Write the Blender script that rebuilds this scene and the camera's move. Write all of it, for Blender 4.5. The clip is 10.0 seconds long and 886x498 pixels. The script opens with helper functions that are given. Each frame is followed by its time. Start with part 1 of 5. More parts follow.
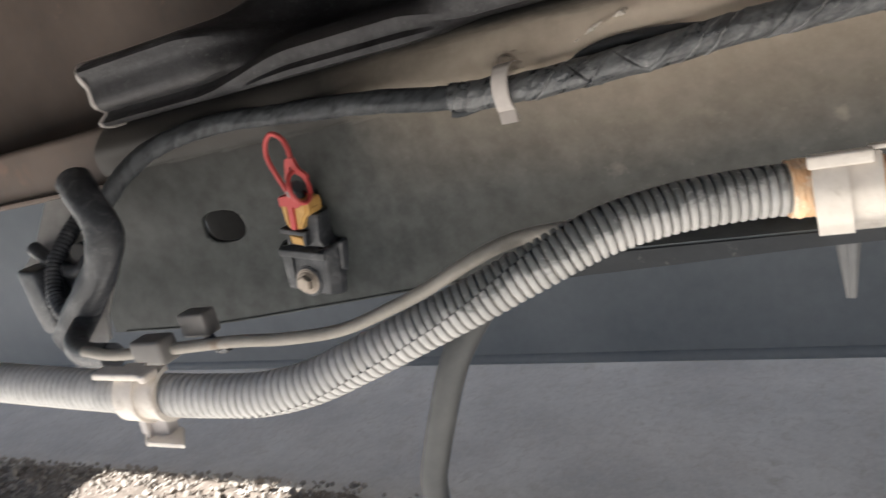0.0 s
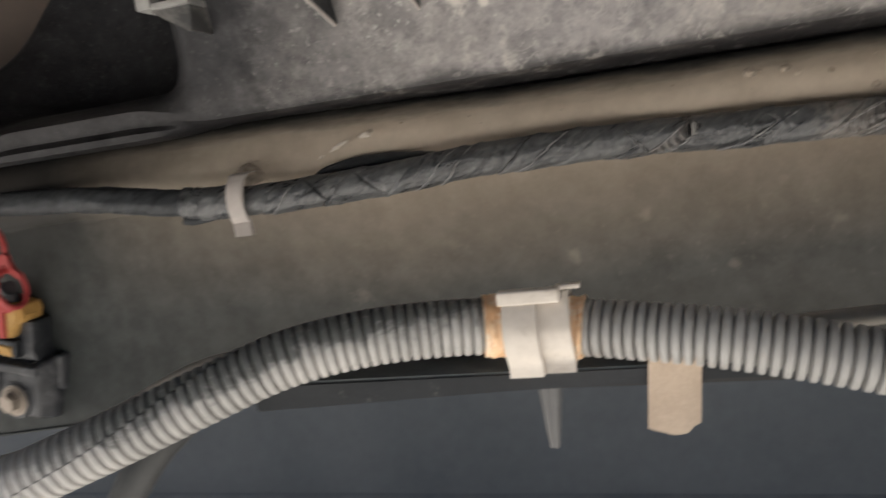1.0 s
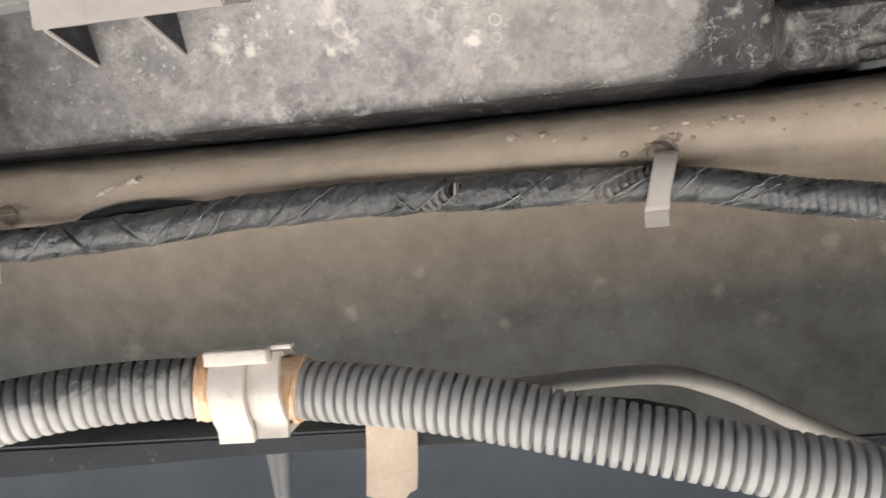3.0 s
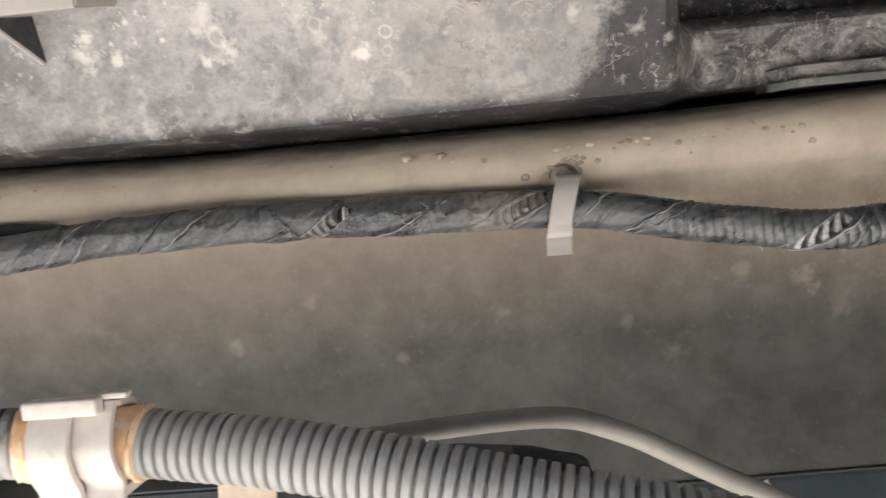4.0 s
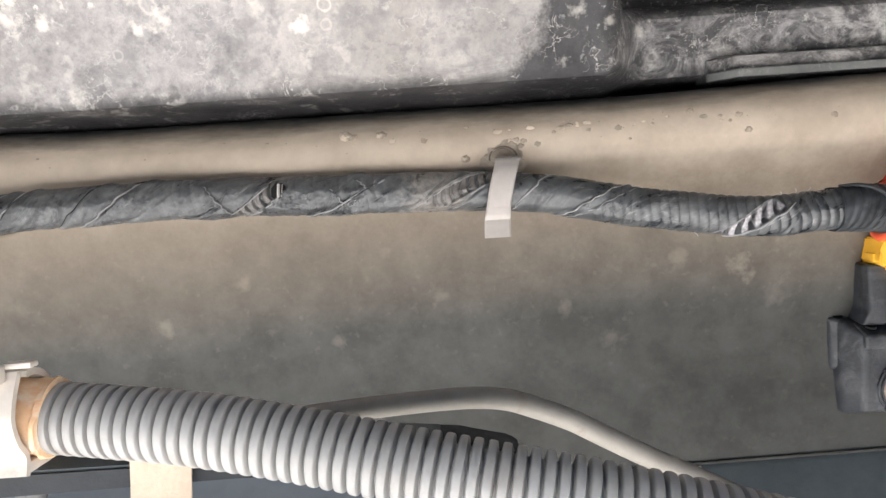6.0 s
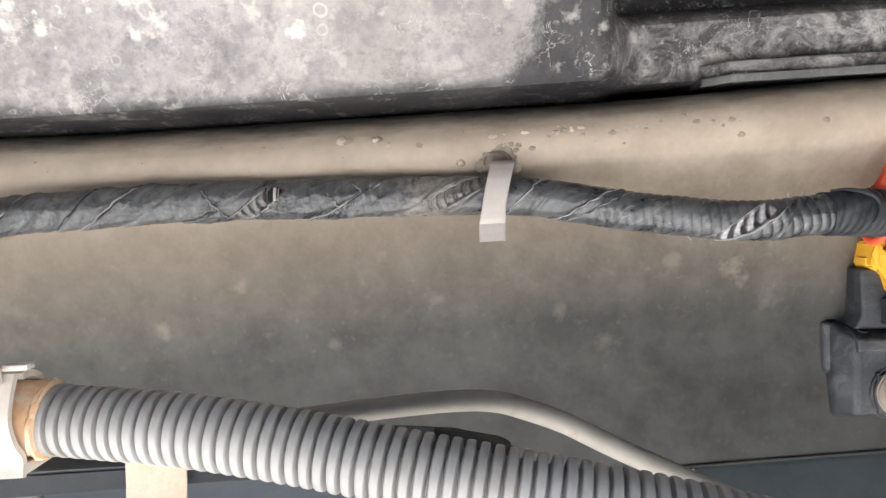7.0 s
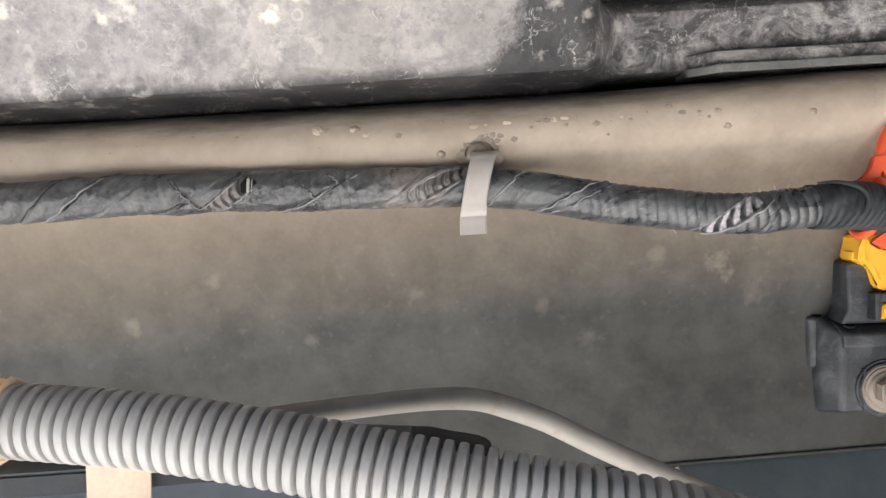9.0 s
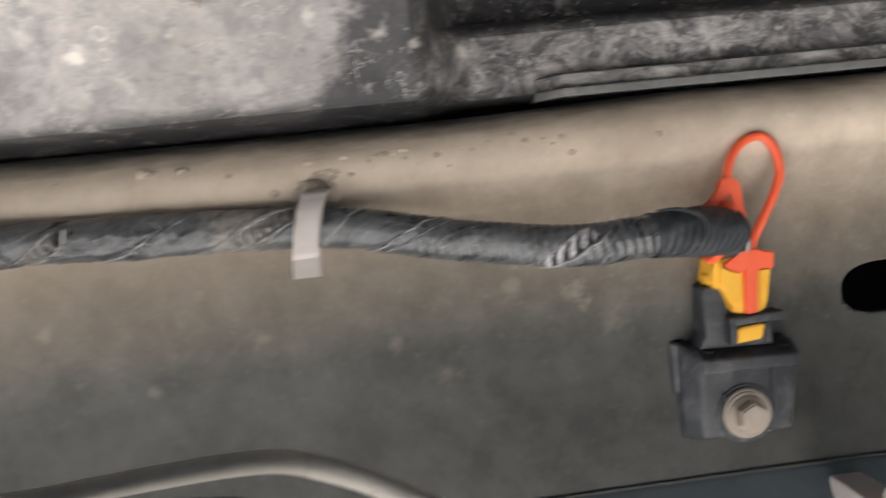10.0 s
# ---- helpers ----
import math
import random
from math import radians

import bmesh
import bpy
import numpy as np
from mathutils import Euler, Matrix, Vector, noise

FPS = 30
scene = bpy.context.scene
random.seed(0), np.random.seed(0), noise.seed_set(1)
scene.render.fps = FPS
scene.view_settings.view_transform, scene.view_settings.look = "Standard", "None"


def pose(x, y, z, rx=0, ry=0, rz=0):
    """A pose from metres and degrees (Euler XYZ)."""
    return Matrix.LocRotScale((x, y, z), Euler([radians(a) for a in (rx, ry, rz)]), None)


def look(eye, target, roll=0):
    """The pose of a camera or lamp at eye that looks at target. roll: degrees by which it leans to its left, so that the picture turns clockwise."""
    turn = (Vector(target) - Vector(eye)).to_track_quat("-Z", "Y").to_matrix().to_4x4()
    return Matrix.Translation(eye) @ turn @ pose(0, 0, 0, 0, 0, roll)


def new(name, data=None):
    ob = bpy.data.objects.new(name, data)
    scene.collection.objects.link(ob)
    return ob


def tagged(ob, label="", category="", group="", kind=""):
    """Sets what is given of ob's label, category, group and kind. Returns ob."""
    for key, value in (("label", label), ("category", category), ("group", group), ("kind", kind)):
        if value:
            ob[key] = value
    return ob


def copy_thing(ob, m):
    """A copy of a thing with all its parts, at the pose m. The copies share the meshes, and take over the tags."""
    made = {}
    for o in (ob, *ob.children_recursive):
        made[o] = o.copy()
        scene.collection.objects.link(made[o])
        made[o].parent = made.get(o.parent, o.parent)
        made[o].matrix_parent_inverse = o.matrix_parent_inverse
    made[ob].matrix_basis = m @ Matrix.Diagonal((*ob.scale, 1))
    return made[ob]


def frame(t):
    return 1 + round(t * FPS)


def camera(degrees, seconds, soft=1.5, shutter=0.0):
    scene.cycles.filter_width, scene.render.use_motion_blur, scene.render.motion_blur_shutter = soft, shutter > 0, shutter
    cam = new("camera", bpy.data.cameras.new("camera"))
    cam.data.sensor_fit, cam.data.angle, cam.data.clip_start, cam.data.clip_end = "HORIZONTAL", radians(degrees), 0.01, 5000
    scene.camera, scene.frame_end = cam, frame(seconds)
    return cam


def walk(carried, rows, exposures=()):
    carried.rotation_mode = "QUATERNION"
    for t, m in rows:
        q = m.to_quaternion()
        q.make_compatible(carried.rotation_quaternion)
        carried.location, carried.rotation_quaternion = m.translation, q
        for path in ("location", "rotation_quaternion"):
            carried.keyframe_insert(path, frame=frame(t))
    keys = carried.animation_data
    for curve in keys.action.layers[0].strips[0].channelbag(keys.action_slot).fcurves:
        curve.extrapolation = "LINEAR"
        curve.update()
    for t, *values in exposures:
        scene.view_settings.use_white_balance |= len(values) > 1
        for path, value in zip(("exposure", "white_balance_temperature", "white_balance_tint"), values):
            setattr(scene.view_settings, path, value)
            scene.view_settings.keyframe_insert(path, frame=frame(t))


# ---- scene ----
cam = camera(62.0, 10.0, soft=1.5, shutter=0.5)
PATH = [
    (0, (0.29986, -0.41043, 0.15600), (-0.19328, 0.41843, -0.10822), -15.104),
    (0.4, (0.30990, -0.39825, 0.14249), (-0.12772, 0.47194, -0.08394), -13.910),
    (0.5, (0.32357, -0.38943, 0.14533), (-0.10937, 0.48616, -0.06895), -13.034),
    (1, (0.33980, -0.36143, 0.13554), (0.05456, 0.58695, -0.00302), -7.919),
    (1.5, (0.33849, -0.35682, 0.12642), (0.11636, 0.61365, 0.03240), -5.400),
    (2, (0.35526, -0.35301, 0.13185), (0.15793, 0.62294, 0.03920), -5.384),
    (2.5, (0.38718, -0.34380, 0.13400), (0.21716, 0.63724, 0.04101), -5.534),
    (2.7, (0.38968, -0.34522, 0.13248), (0.23369, 0.63812, 0.03917), -5.410),
    (3.8, (0.41355, -0.32074, 0.12817), (0.32306, 0.67331, 0.06757), -5.479),
    (4, (0.41537, -0.31538, 0.12932), (0.34703, 0.68016, 0.06433), -5.083),
    (4.5, (0.41765, -0.30823, 0.12791), (0.38628, 0.68951, 0.06851), -4.113),
    (5, (0.41652, -0.31118, 0.12432), (0.39526, 0.68706, 0.06906), -3.379),
    (5.5, (0.41787, -0.30976, 0.11929), (0.39859, 0.68840, 0.06193), -3.421),
    (5.7, (0.42138, -0.31008, 0.11987), (0.40818, 0.68757, 0.05259), -3.768),
    (7, (0.42453, -0.31290, 0.12021), (0.41418, 0.68511, 0.05803), -3.649),
    (7.5, (0.42426, -0.31035, 0.11613), (0.41253, 0.68756, 0.05258), -3.492),
    (8, (0.42281, -0.30709, 0.11647), (0.41998, 0.69046, 0.04649), -3.433),
    (8.5, (0.42743, -0.30600, 0.12052), (0.42617, 0.69121, 0.04581), -3.383),
    (9, (0.42637, -0.30464, 0.11869), (0.43653, 0.69290, 0.04928), -3.511),
    (9.5, (0.43430, -0.30862, 0.12212), (0.45199, 0.68814, 0.04362), -4.431),
    (10, (0.47818, -0.29305, 0.12881), (0.52774, 0.70311, 0.05663), -5.807),
]
EXPOSURES = [(t, stops, kelvin, 9) for t, stops, kelvin in ((0.0, 2.18, 6050), (0.5, 2.12, 6050), (1.0, 1.82, 6150), (1.5, 2.18, 6050), (2.0, 2.46, 6050), (2.5, 2.48, 6000), (4.0, 2.55, 5950), (4.5, 2.68, 5900), (5.5, 3.0, 5750), (7.5, 3.0, 5750), (8.5, 2.89, 5800), (9.0, 2.87, 5800), (9.5, 2.80, 5800), (10.0, 2.53, 5850))]
walk(cam, [(t, look(eye, target, roll)) for t, eye, target, roll in PATH], EXPOSURES)

# ---- light: an open sky and a sun that slants in under the sill ----
SUN_EL, SUN_AZ = 50.0, 50.0     # degrees; azimuth away from straight behind the sill
world = bpy.data.worlds.new("sky")
scene.world = world
world.use_nodes = True
wn = world.node_tree.nodes
sky = wn.new("ShaderNodeTexSky")
sky.sky_type, sky.sun_disc = "NISHITA", False
sky.sun_elevation, sky.sun_rotation = radians(SUN_EL), radians(180 - SUN_AZ)
world.node_tree.links.new(sky.outputs[0], wn["Background"].inputs[0])
wn["Background"].inputs[1].default_value = 0.04
sun = new("sun", bpy.data.lights.new("sun", "SUN"))
sun.data.energy, sun.data.angle, sun.data.color = 5.0, radians(0.5), (1.0, 0.96, 0.91)
sun_dir = Vector((-math.sin(radians(SUN_AZ)) * math.cos(radians(SUN_EL)), -math.cos(radians(SUN_AZ)) * math.cos(radians(SUN_EL)), math.sin(radians(SUN_EL))))
sun.matrix_world = look(sun_dir * 5, (0, 0, 0))


# ---- materials ----
def ramp(nt, fac, a, b, lo=0.35, hi=0.65):
    r = nt.nodes.new("ShaderNodeValToRGB")
    r.color_ramp.elements[0].position, r.color_ramp.elements[1].position = lo, hi
    r.color_ramp.elements[0].color, r.color_ramp.elements[1].color = (*a, 1), (*b, 1)
    nt.links.new(fac, r.inputs[0])
    return r.outputs[0]


def noise_tex(nt, co, scale, detail=6.0, rough=0.6, stretch=(1, 1, 1), dist=0.0):
    m = nt.nodes.new("ShaderNodeMapping")
    m.inputs["Scale"].default_value = stretch
    nt.links.new(co, m.inputs[0])
    n = nt.nodes.new("ShaderNodeTexNoise")
    n.inputs["Scale"].default_value, n.inputs["Detail"].default_value = scale, detail
    n.inputs["Roughness"].default_value, n.inputs["Distortion"].default_value = rough, dist
    nt.links.new(m.outputs[0], n.inputs["Vector"])
    return n.outputs[0]


def mixed(nt, fac, a, b):
    m = nt.nodes.new("ShaderNodeMix")
    m.data_type = "RGBA"
    for sock, v in ((m.inputs[0], fac), (m.inputs[6], a), (m.inputs[7], b)):
        if isinstance(v, (int, float)):
            sock.default_value = v
        elif isinstance(v, tuple):
            sock.default_value = (*v, 1)
        else:
            nt.links.new(v, sock)
    return m.outputs[2]


def maths(nt, op, a, b=0.0):
    m = nt.nodes.new("ShaderNodeMath")
    m.operation = op
    for sock, v in zip(m.inputs, (a, b)):
        if isinstance(v, (int, float)):
            sock.default_value = v
        else:
            nt.links.new(v, sock)
    return m.outputs[0]


def surface(name, a, b, rough=0.6, metal=0.0, big=14.0, small=160.0, bump=0.15, dust=None, dust_lo=0.45, dust_hi=0.7, dust_scale=30.0,
            stretch=(1, 1, 1), spec=0.5):
    """A worn surface: two tones at a large and a small scale, and a film of dust, with fine relief."""
    m = bpy.data.materials.new(name)
    m.use_nodes = True
    nt = m.node_tree
    bs = nt.nodes["Principled BSDF"]
    co = nt.nodes.new("ShaderNodeTexCoord").outputs["Object"]
    n1, n2 = noise_tex(nt, co, big, 5, 0.6, stretch), noise_tex(nt, co, small, 6, 0.7, stretch)
    col = ramp(nt, maths(nt, "ADD", maths(nt, "MULTIPLY", n1, 0.6), maths(nt, "MULTIPLY", n2, 0.4)), a, b)
    if dust:
        n3 = noise_tex(nt, co, dust_scale, 9, 0.68, stretch, 0.6)
        f = ramp(nt, n3, (0, 0, 0), (1, 1, 1), dust_lo, dust_hi)
        col = mixed(nt, f, col, dust)
    nt.links.new(col, bs.inputs["Base Color"])
    bs.inputs["Metallic"].default_value = metal
    bs.inputs["Specular IOR Level"].default_value = spec
    nt.links.new(ramp(nt, n2, (max(rough - 0.12, 0.03),) * 3, (min(rough + 0.12, 1),) * 3), bs.inputs["Roughness"])
    bp = nt.nodes.new("ShaderNodeBump")
    bp.inputs["Strength"].default_value, bp.inputs["Distance"].default_value = bump, 0.001
    nt.links.new(n2, bp.inputs["Height"])
    nt.links.new(bp.outputs[0], bs.inputs["Normal"])
    return m



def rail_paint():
    """Dark grey chassis paint under a patchy film of beige dust, graded to paint in light on the shoulder and shade
    below it, with pale mud spots and rust pits.
    """
    m = bpy.data.materials.new("rail_paint_dust_and_shade")
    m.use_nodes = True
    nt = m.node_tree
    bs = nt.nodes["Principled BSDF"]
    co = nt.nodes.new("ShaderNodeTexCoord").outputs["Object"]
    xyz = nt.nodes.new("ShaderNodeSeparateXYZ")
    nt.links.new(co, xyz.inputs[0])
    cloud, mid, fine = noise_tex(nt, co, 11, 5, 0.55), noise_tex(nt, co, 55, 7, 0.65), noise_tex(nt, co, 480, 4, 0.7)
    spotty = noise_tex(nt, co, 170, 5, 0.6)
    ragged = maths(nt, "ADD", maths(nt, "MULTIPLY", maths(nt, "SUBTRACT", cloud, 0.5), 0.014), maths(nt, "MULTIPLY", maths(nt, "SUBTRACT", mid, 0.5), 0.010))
    # film graded by height and along the rail: dust plus painted-in shade
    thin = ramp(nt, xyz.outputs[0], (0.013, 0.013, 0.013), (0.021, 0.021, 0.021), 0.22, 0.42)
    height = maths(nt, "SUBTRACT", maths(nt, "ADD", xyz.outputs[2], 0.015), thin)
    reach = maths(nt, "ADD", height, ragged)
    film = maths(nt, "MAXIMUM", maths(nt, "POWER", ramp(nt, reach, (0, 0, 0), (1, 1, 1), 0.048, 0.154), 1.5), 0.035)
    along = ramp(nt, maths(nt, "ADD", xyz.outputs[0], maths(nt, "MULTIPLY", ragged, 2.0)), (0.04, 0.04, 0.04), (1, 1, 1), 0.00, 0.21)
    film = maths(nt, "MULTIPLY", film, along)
    # paler shoulder: the light on its bulge is put into the dust colour
    overlaid = ramp(nt, maths(nt, "ADD", height, maths(nt, "MULTIPLY", ragged, 0.25)), (0, 0, 0), (0.92, 0.92, 0.92), 0.116, 0.130)
    film = maths(nt, "MAXIMUM", film, maths(nt, "MULTIPLY", overlaid, along))
    # the film fades to dark towards the rolled top edge, in a streaky border
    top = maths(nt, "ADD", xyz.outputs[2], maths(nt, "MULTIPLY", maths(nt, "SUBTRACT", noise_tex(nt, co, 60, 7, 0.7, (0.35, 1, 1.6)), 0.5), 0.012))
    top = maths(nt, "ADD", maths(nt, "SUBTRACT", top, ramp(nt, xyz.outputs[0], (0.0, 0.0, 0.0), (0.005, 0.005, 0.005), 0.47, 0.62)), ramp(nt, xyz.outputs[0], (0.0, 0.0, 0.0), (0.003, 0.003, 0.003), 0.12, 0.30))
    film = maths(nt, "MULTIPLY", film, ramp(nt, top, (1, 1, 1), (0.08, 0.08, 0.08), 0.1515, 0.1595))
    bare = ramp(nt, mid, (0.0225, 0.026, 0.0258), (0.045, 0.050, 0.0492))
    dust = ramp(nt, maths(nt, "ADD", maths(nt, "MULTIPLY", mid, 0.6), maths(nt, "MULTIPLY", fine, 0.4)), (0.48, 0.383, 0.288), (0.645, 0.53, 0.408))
    # far left shoulder painted near black for the shield's shade on it
    bare = mixed(nt, maths(nt, "MULTIPLY", overlaid, maths(nt, "SUBTRACT", 1.0, along)), bare, (0.014, 0.014, 0.015))
    dust = mixed(nt, overlaid, dust, ramp(nt, mid, (0.58, 0.485, 0.38), (0.74, 0.63, 0.505)))
    # dust painted lighter towards the left, where more light falls
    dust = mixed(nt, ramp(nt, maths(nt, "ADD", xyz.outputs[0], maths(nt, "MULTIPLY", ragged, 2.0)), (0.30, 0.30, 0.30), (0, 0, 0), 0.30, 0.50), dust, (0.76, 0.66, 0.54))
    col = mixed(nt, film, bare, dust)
    # dried mud spots: x, z, radius, strength
    for x, z, r, k in ((0.333, 0.090, 0.0045, 0.55), (0.545, 0.083, 0.0060, 0.8), (0.417, 0.080, 0.0050, 0.4), (0.298, 0.072, 0.0042, 0.5), (0.518, 0.088, 0.0045, 0.45), (0.470, 0.070, 0.0040, 0.3),
                       (0.372, 0.062, 0.0035, 0.3), (0.560, 0.072, 0.0070, 0.3), (0.490, 0.055, 0.0050, 0.25), (0.235, 0.085, 0.0040, 0.3), (0.585, 0.135, 0.0060, 0.5), (0.620, 0.145, 0.0050, 0.4),
                       (0.430, 0.135, 0.0030, 0.7), (0.203, 0.1455, 0.0022, 1.0), (0.190, 0.1420, 0.0020, 0.9), (0.184, 0.1402, 0.0016, 0.9), (0.180, 0.060, 0.0050, 0.25), (0.395, 0.100, 0.0030, 0.3), (-0.06, 0.09, 0.004, 0.3)):
        dx, dz = maths(nt, "SUBTRACT", xyz.outputs[0], x), maths(nt, "SUBTRACT", xyz.outputs[2], z)
        d = maths(nt, "SQRT", maths(nt, "ADD", maths(nt, "MULTIPLY", dx, dx), maths(nt, "MULTIPLY", dz, dz)))
        d = maths(nt, "ADD", d, maths(nt, "MULTIPLY", maths(nt, "SUBTRACT", spotty, 0.5), 3.2 * r))
        col = mixed(nt, ramp(nt, maths(nt, "DIVIDE", d, r), (k * 0.42, k * 0.42, k * 0.42), (0, 0, 0), 0.10, 1.2), col, (0.46, 0.40, 0.33))
    speck = ramp(nt, noise_tex(nt, co, 260, 3, 0.5), (0, 0, 0), (0.12, 0.12, 0.12), 0.62, 0.74)
    speck = maths(nt, "MULTIPLY", speck, maths(nt, "MULTIPLY", along, ramp(nt, reach, (0.3, 0.3, 0.3), (1, 1, 1), 0.045, 0.095)))
    col = mixed(nt, speck, col, (0.42, 0.37, 0.31))
    smear = ramp(nt, noise_tex(nt, co, 40, 7, 0.7, (0.9, 1, 1.0)), (0, 0, 0), (0.16, 0.16, 0.16), 0.52, 0.75)
    smear = maths(nt, "MULTIPLY", smear, maths(nt, "MULTIPLY", along, ramp(nt, reach, (0.15, 0.15, 0.15), (1, 1, 1), 0.045, 0.095)))
    col = mixed(nt, smear, col, (0.30, 0.265, 0.22))
    nt.links.new(col, bs.inputs["Base Color"])
    bs.inputs["Specular IOR Level"].default_value = 0.25
    nt.links.new(ramp(nt, film, (0.52, 0.52, 0.52), (0.74, 0.74, 0.74), 0.1, 0.8), bs.inputs["Roughness"])
    bp = nt.nodes.new("ShaderNodeBump")
    bp.inputs["Strength"].default_value, bp.inputs["Distance"].default_value = 0.16, 0.001
    nt.links.new(maths(nt, "ADD", mid, maths(nt, "MULTIPLY", fine, 0.5)), bp.inputs["Height"])
    nt.links.new(bp.outputs[0], bs.inputs["Normal"])
    return m


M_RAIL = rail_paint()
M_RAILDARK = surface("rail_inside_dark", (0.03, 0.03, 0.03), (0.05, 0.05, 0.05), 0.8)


def shield_plastic():
    """Black plastic under a blotchy film of pale dust, with bare patches, scratches and dried splashes; shade is
    painted into its recesses.
    """
    m = bpy.data.materials.new("black_plastic_dusty")
    m.use_nodes = True
    nt = m.node_tree
    bs = nt.nodes["Principled BSDF"]
    co = nt.nodes.new("ShaderNodeTexCoord").outputs["Object"]
    xyz = nt.nodes.new("ShaderNodeSeparateXYZ")
    nt.links.new(co, xyz.inputs[0])
    cloud, mid, fine = noise_tex(nt, co, 16, 6, 0.6), noise_tex(nt, co, 70, 8, 0.7), noise_tex(nt, co, 420, 5, 0.7)
    film = maths(nt, "ADD", maths(nt, "MULTIPLY", cloud, 0.55), maths(nt, "ADD", maths(nt, "MULTIPLY", mid, 0.3), maths(nt, "MULTIPLY", fine, 0.15)))
    film = ramp(nt, film, (0.55, 0.55, 0.55), (1, 1, 1), 0.36, 0.60)
    # a bare patch at one end of the panel, with a ragged border
    edge = maths(nt, "ADD", xyz.outputs[0], maths(nt, "MULTIPLY", maths(nt, "SUBTRACT", mid, 0.5), 0.05))
    edge = maths(nt, "SUBTRACT", edge, maths(nt, "MULTIPLY", maths(nt, "SUBTRACT", xyz.outputs[2], 0.165), 0.4))
    bare = ramp(nt, edge, (1, 1, 1), (0.10, 0.10, 0.10), 0.448, 0.456)
    again = ramp(nt, edge, (0, 0, 0), (0.38, 0.38, 0.38), 0.487, 0.496)
    again = maths(nt, "MULTIPLY", again, ramp(nt, noise_tex(nt, co, 64, 9, 0.76, (0.8, 1, 1.3), 0.7), (0.12, 0.12, 0.12), (2.1, 2.1, 2.1), 0.43, 0.60))
    bare = maths(nt, "ADD", bare, again)
    left = ramp(nt, edge, (0.05, 0.05, 0.05), (1, 1, 1), 0.14, 0.30)
    film = maths(nt, "MULTIPLY", film, maths(nt, "MULTIPLY", bare, left))
    # film thinner below the lower rim, with a ragged darker border above
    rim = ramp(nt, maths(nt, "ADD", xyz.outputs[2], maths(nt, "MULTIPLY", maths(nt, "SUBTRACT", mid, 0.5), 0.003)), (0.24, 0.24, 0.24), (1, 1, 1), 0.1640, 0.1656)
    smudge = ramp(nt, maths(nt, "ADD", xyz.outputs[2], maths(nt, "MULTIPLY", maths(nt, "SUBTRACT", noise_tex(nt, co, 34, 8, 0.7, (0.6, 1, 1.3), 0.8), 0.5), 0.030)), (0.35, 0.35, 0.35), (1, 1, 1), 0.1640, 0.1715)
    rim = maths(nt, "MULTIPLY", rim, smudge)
    # film cut in the right recess and upper left hollow, painting their shade
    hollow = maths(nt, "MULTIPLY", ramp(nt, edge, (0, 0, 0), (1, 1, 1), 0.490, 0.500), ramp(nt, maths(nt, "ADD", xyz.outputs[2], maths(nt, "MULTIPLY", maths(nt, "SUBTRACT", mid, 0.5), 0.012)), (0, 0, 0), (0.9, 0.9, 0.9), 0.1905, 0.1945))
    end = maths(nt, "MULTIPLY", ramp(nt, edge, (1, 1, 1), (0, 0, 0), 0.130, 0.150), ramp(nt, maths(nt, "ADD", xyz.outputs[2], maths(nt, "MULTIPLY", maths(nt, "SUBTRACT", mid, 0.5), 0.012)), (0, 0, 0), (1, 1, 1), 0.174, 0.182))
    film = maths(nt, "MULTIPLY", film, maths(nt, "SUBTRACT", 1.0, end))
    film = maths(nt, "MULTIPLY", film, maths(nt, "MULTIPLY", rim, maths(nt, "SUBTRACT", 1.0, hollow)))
    base = ramp(nt, mid, (0.012, 0.012, 0.014), (0.034, 0.034, 0.037))
    dust = ramp(nt, cloud, (0.55, 0.522, 0.512), (0.75, 0.712, 0.682))
    hazy = maths(nt, "ABSOLUTE", maths(nt, "SUBTRACT", maths(nt, "ADD", xyz.outputs[0], maths(nt, "MULTIPLY", maths(nt, "SUBTRACT", cloud, 0.5), 0.10)), 0.410))
    hazy = ramp(nt, hazy, (1, 1, 1), (0, 0, 0), 0.005, 0.085)
    dust = mixed(nt, maths(nt, "MULTIPLY", hazy, 0.8), dust, (0.41, 0.378, 0.346))
    # dark rubbed patches, then pale scratches and splash rims
    scuff = noise_tex(nt, co, 48, 9, 0.72)
    dust = mixed(nt, ramp(nt, scuff, (0, 0, 0), (0.58, 0.58, 0.58), 0.50, 0.61), dust, (0.25, 0.243, 0.248))
    rub = noise_tex(nt, co, 170, 6, 0.7)
    dust = mixed(nt, ramp(nt, rub, (0, 0, 0), (0.42, 0.42, 0.42), 0.54, 0.62), dust, (0.20, 0.20, 0.21))
    dust = mixed(nt, ramp(nt, fine, (0, 0, 0), (0.55, 0.55, 0.55), 0.42, 0.66), dust, (0.30, 0.295, 0.30))
    col = mixed(nt, film, base, dust)
    curl = maths(nt, "ABSOLUTE", maths(nt, "SUBTRACT", noise_tex(nt, co, 105, 4, 0.6, (1, 1, 1), 0.9), 0.5))
    line = ramp(nt, curl, (1, 1, 1), (0, 0, 0), 0.003, 0.016)
    some = ramp(nt, noise_tex(nt, co, 50, 4), (0, 0, 0), (0.60, 0.60, 0.60), 0.50, 0.62)
    col = mixed(nt, maths(nt, "MULTIPLY", line, maths(nt, "MULTIPLY", some, left)), col, (0.60, 0.57, 0.54))
    splash = ramp(nt, noise_tex(nt, co, 120, 4, 0.6), (0, 0, 0), (0.45, 0.45, 0.45), 0.57, 0.66)
    zone = ramp(nt, noise_tex(nt, co, 22, 2), (0, 0, 0), (1, 1, 1), 0.48, 0.60)
